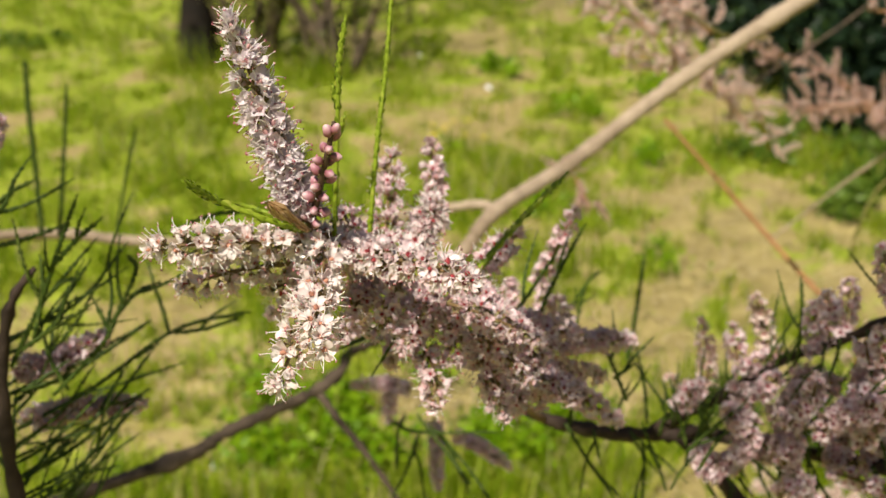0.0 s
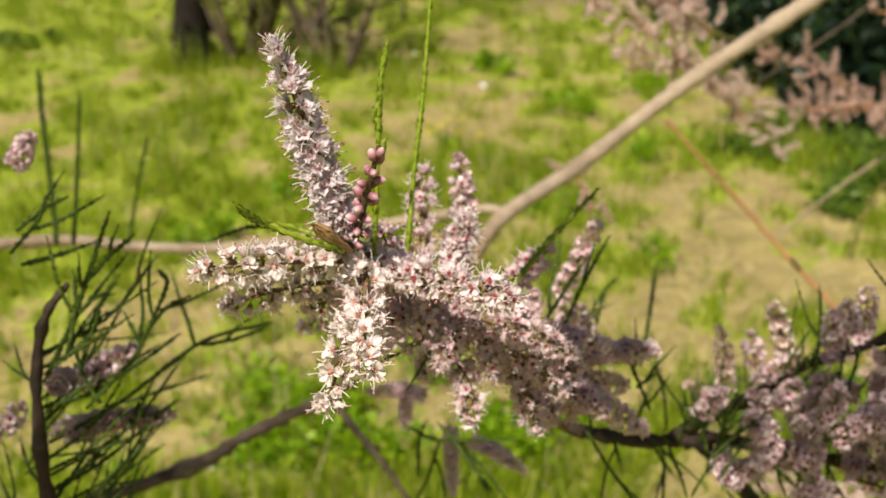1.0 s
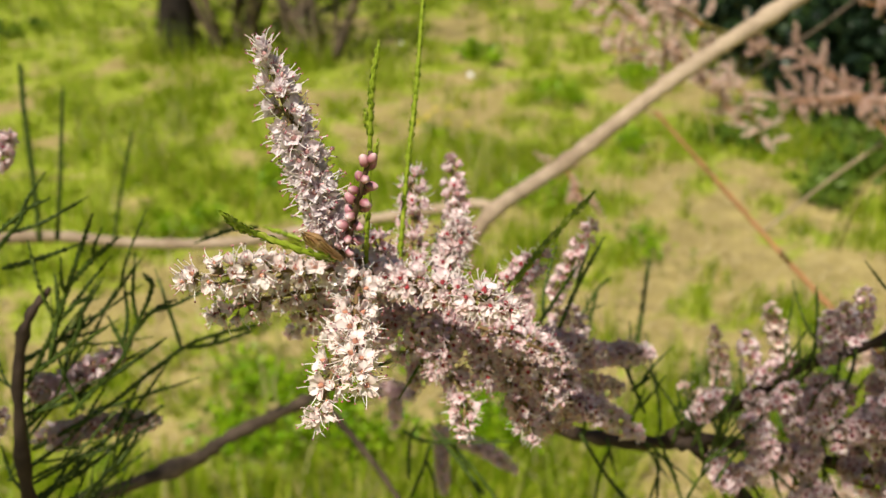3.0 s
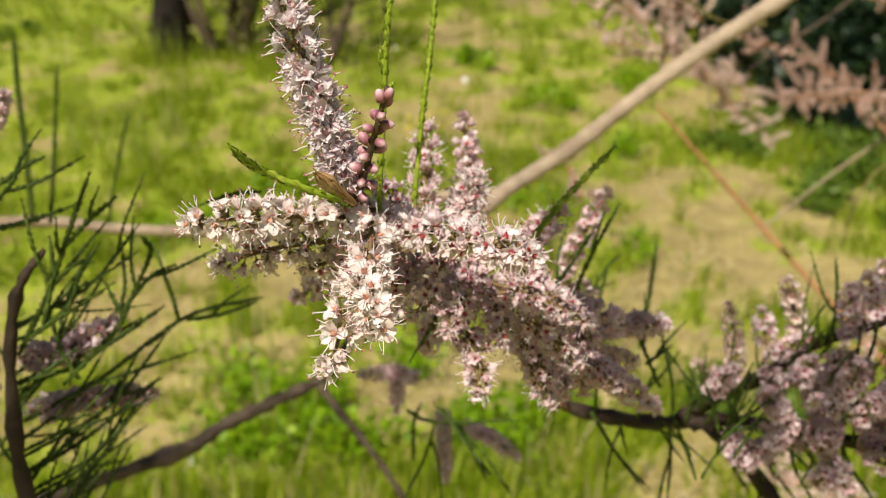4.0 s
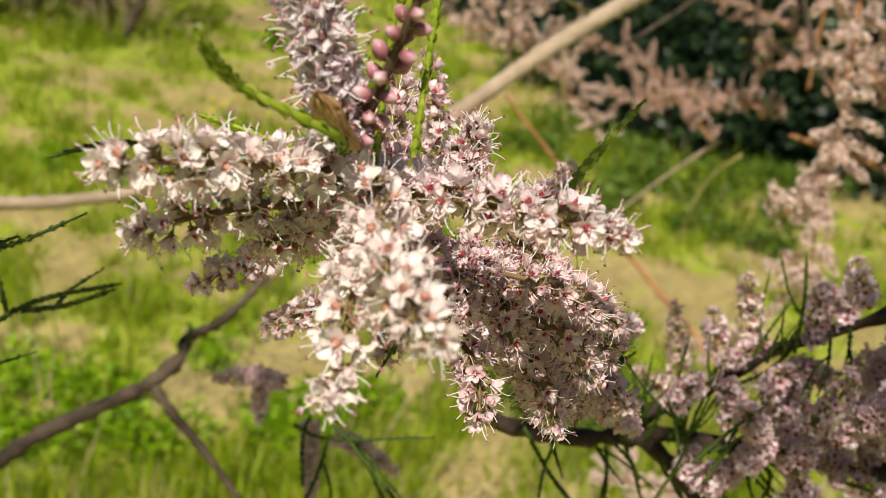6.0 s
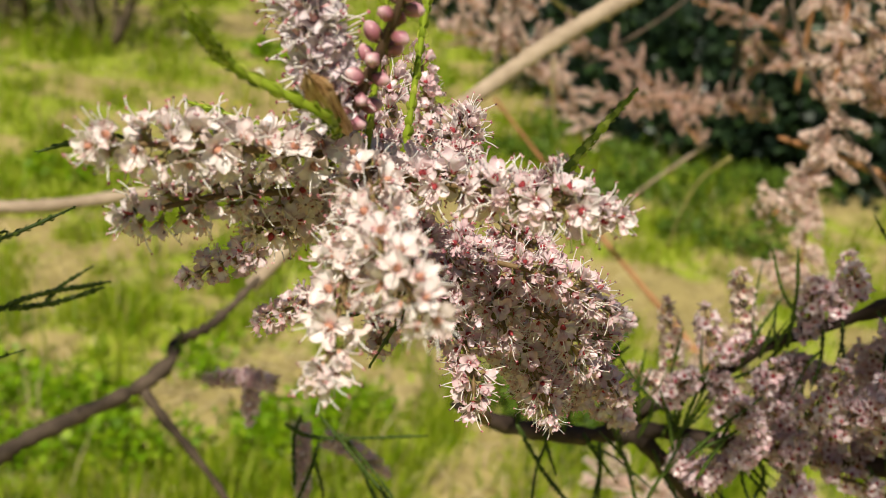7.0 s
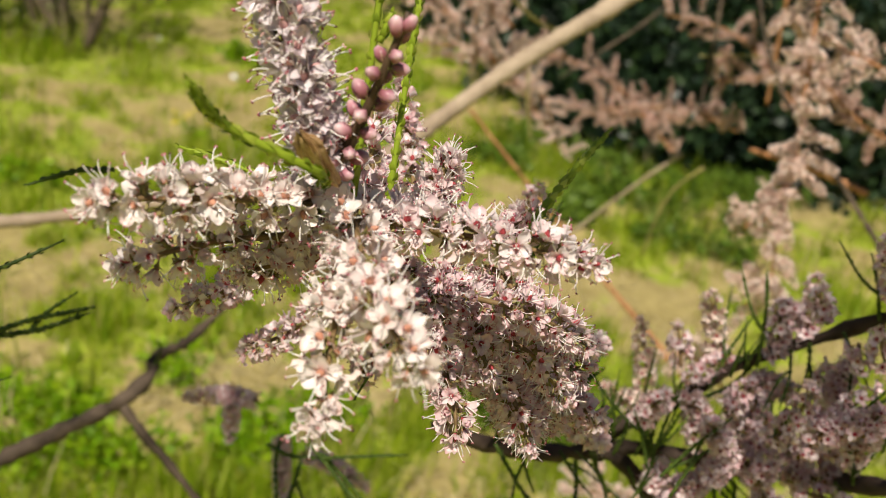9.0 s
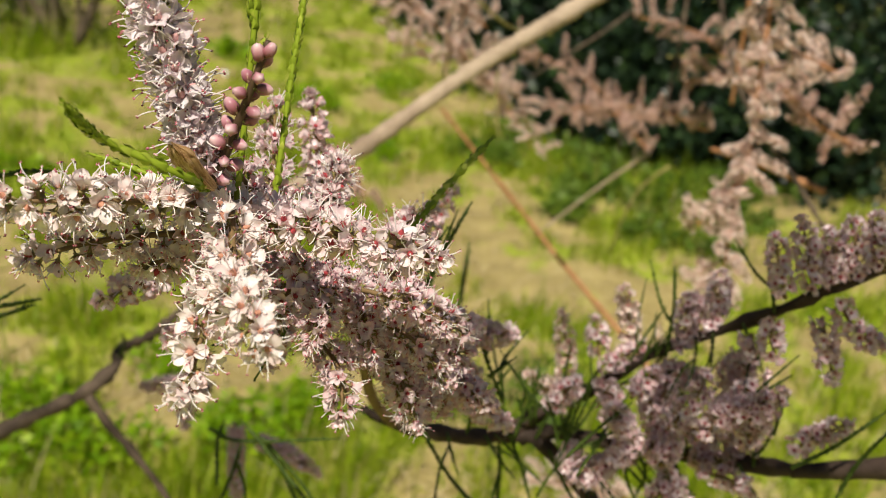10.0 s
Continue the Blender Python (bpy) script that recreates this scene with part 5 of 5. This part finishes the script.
def scrub(x, y, seed):
    ob = thing("scrub", (x, y, height(x, y)), "thicket of bare grey-brown stems at the meadow's edge", "shrub")
    rng = np.random.default_rng(seed)
    for k in range(8):
        a, r = rng.uniform(0, 6.28), rng.uniform(0.02, 0.14)
        foot = np.array((x + r * math.cos(a), y + r * math.sin(a), -0.03))
        top = foot + (rng.normal() * 0.30, rng.normal() * 0.25, rng.uniform(0.6, 1.7))
        soup = Soup()
        tube(soup, spline(np.array([foot, (foot + top) / 2 + rng.normal(size=3) * 0.06, top]), 14), np.linspace(0.026, 0.008, 14) * rng.uniform(0.6, 1.2), 7, 0, 0.08, k)
        part("stem", soup, [BARK_SCRUB], ob)
    soup = Soup()
    for k in range(80):
        leaves(soup, rng, (x + rng.normal() * 0.20, y + rng.normal() * 0.14, rng.uniform(0.02, 1.3)), (0.07, 0.07, 0.07), 14, 0.045)
    part("foliage", soup, [LEAF_OLIVE], ob, kind="stuff")


scrub(-0.60, 4.95, 4)
scrub(-1.02, 5.25, 7)


# stands for the deep shade back there; the leaf colour carries it
def shade_shrub(x, y, wide, tall, seed):
    ob = thing("deep_shade_shrub", (x, y, height(x, y)), "dense shrub with deep shade put into its near-black leaves", "shrub", "dark shrubs behind")
    rng = np.random.default_rng(seed)
    trunk = Soup()
    tube(trunk, np.array([(x, y, -0.05), (x, y, tall * 0.5), (x, y, tall * 0.9)]), np.array([0.05, 0.04, 0.015]), 8)
    part("trunk", trunk, [BARK_TREE], ob)
    crown = Soup()
    for _ in range(170):
        d = rng.normal(size=3)
        d /= np.linalg.norm(d)
        r = rng.uniform(0.35, 1.0)
        leaves(crown, rng, (x + d[0] * wide * r, y + d[1] * wide * r, 0.12 + max(0, abs(d[2]) - 0.05) * tall * r), (0.10, 0.10, 0.08), 40, 0.065)
    part("crown", crown, [DEEP_SHADE_LEAF], ob, kind="stuff")


shade_shrub(1.95, 4.70, 0.58, 0.95, 1)
shade_shrub(2.75, 5.4, 0.75, 1.3, 2)
shade_shrub(3.9, 5.2, 0.9, 1.5, 3)
shade_shrub(5.3, 5.6, 1.2, 1.6, 4)
shade_shrub(2.55, 3.45, 0.26, 0.5, 5)
shade_shrub(2.02, 4.02, 0.26, 0.5, 6)
shade_shrub(2.30, 3.78, 0.30, 0.34, 19)
shade_shrub(1.78, 4.05, 0.20, 0.24, 20)
shade_shrub(1.75, 6.1, 0.5, 1.0, 13)
shade_shrub(2.6, 6.6, 0.6, 1.2, 14)
# ---- unseen sprays added above, sunward, to shade the flowers and branches ----
lean = LEANING.to_3x3().inverted()
SUNWARD = np.array(lean @ TO_SUN)
RIGHT = np.cross((0, 0, 1), SUNWARD)
RIGHT /= np.linalg.norm(RIGHT)
RISE = np.cross(SUNWARD, RIGHT)


def shade_spray(right, rise, out, count, length, seed):
    """An added spray of spikes, out of view, that blocks the sun along its stretch."""
    rng = np.random.default_rng(seed)
    middle = RIGHT * (right[0] + right[1]) / 2 + RISE * (rise[1] + 1.5) + SUNWARD * out
    foot = RIGHT * right[0] + RISE * (rise[1] + 1.0) + SUNWARD * out
    end = RIGHT * right[1] + RISE * (rise[1] + 1.0) + SUNWARD * out
    branch(sprig, [tuple(foot), tuple(middle), tuple(end)], 0.12, 0.12, BARK_DARK)
    branch(sprig, [tuple(middle), tuple(middle + RISE * 2 + SUNWARD), tuple(RIGHT * (right[0] + right[1]) / 2 + RISE * 17 + SUNWARD * 20)], 0.12, 0.2, BARK_DARK)
    for k in range(count):
        place = RIGHT * rng.uniform(*right) + RISE * rng.uniform(*rise) + SUNWARD * (out + rng.normal() * 1.5)
        way = RIGHT * rng.normal() * 0.7 + RISE * rng.normal() + SUNWARD * rng.normal() * 0.3
        way *= length / 2 / np.linalg.norm(way)
        spike(sprig, [tuple(place - way), tuple(place + rng.normal(size=3) * 0.1), tuple(place + way)], "far", 17, 0)


shade_spray((-4.1, -2.1), (9.1, 10.5), 17, 14, 1.2, 1)
shade_spray((-1.6, 4.7), (8.6, 12.8), 18, 70, 2.0, 2)
shade_spray((-15.3, -11.0), (3.3, 11.8), 16, 54, 2.6, 3)
shade_spray((-3.4, -2.4), (7.3, 8.4), 18, 8, 0.6, 4)
shade_spray((-10.7, -8.1), (9.3, 11.6), 17, 14, 1.8, 6)
shade_spray((-23.8, -15.3), (5.4, 15.4), 18, 60, 2.8, 5)
shade_spray((-12.3, -8.0), (11.5, 13.4), 18, 28, 1.4, 7)
shade_spray((-8.8, -7.5), (8.2, 9.1), 17, 9, 0.8, 8)
shade_spray((-4.5, -2.8), (8.35, 9.0), 17, 9, 0.7, 9)
shade_spray((-12.8, -7.3), (10.7, 13.7), 19, 40, 2.2, 10)
# added bough, also out of view, that carries the shading sprays
bough = P([RIGHT * x + RISE * 17 + SUNWARD * 20 for x in (20, 8, -6, -22)])
stem(sprig, [(0.45, 0.14, 0.5), (0.47, 0.16, 1.0), *bough], 0.9, 0.3, BARK_DARK)
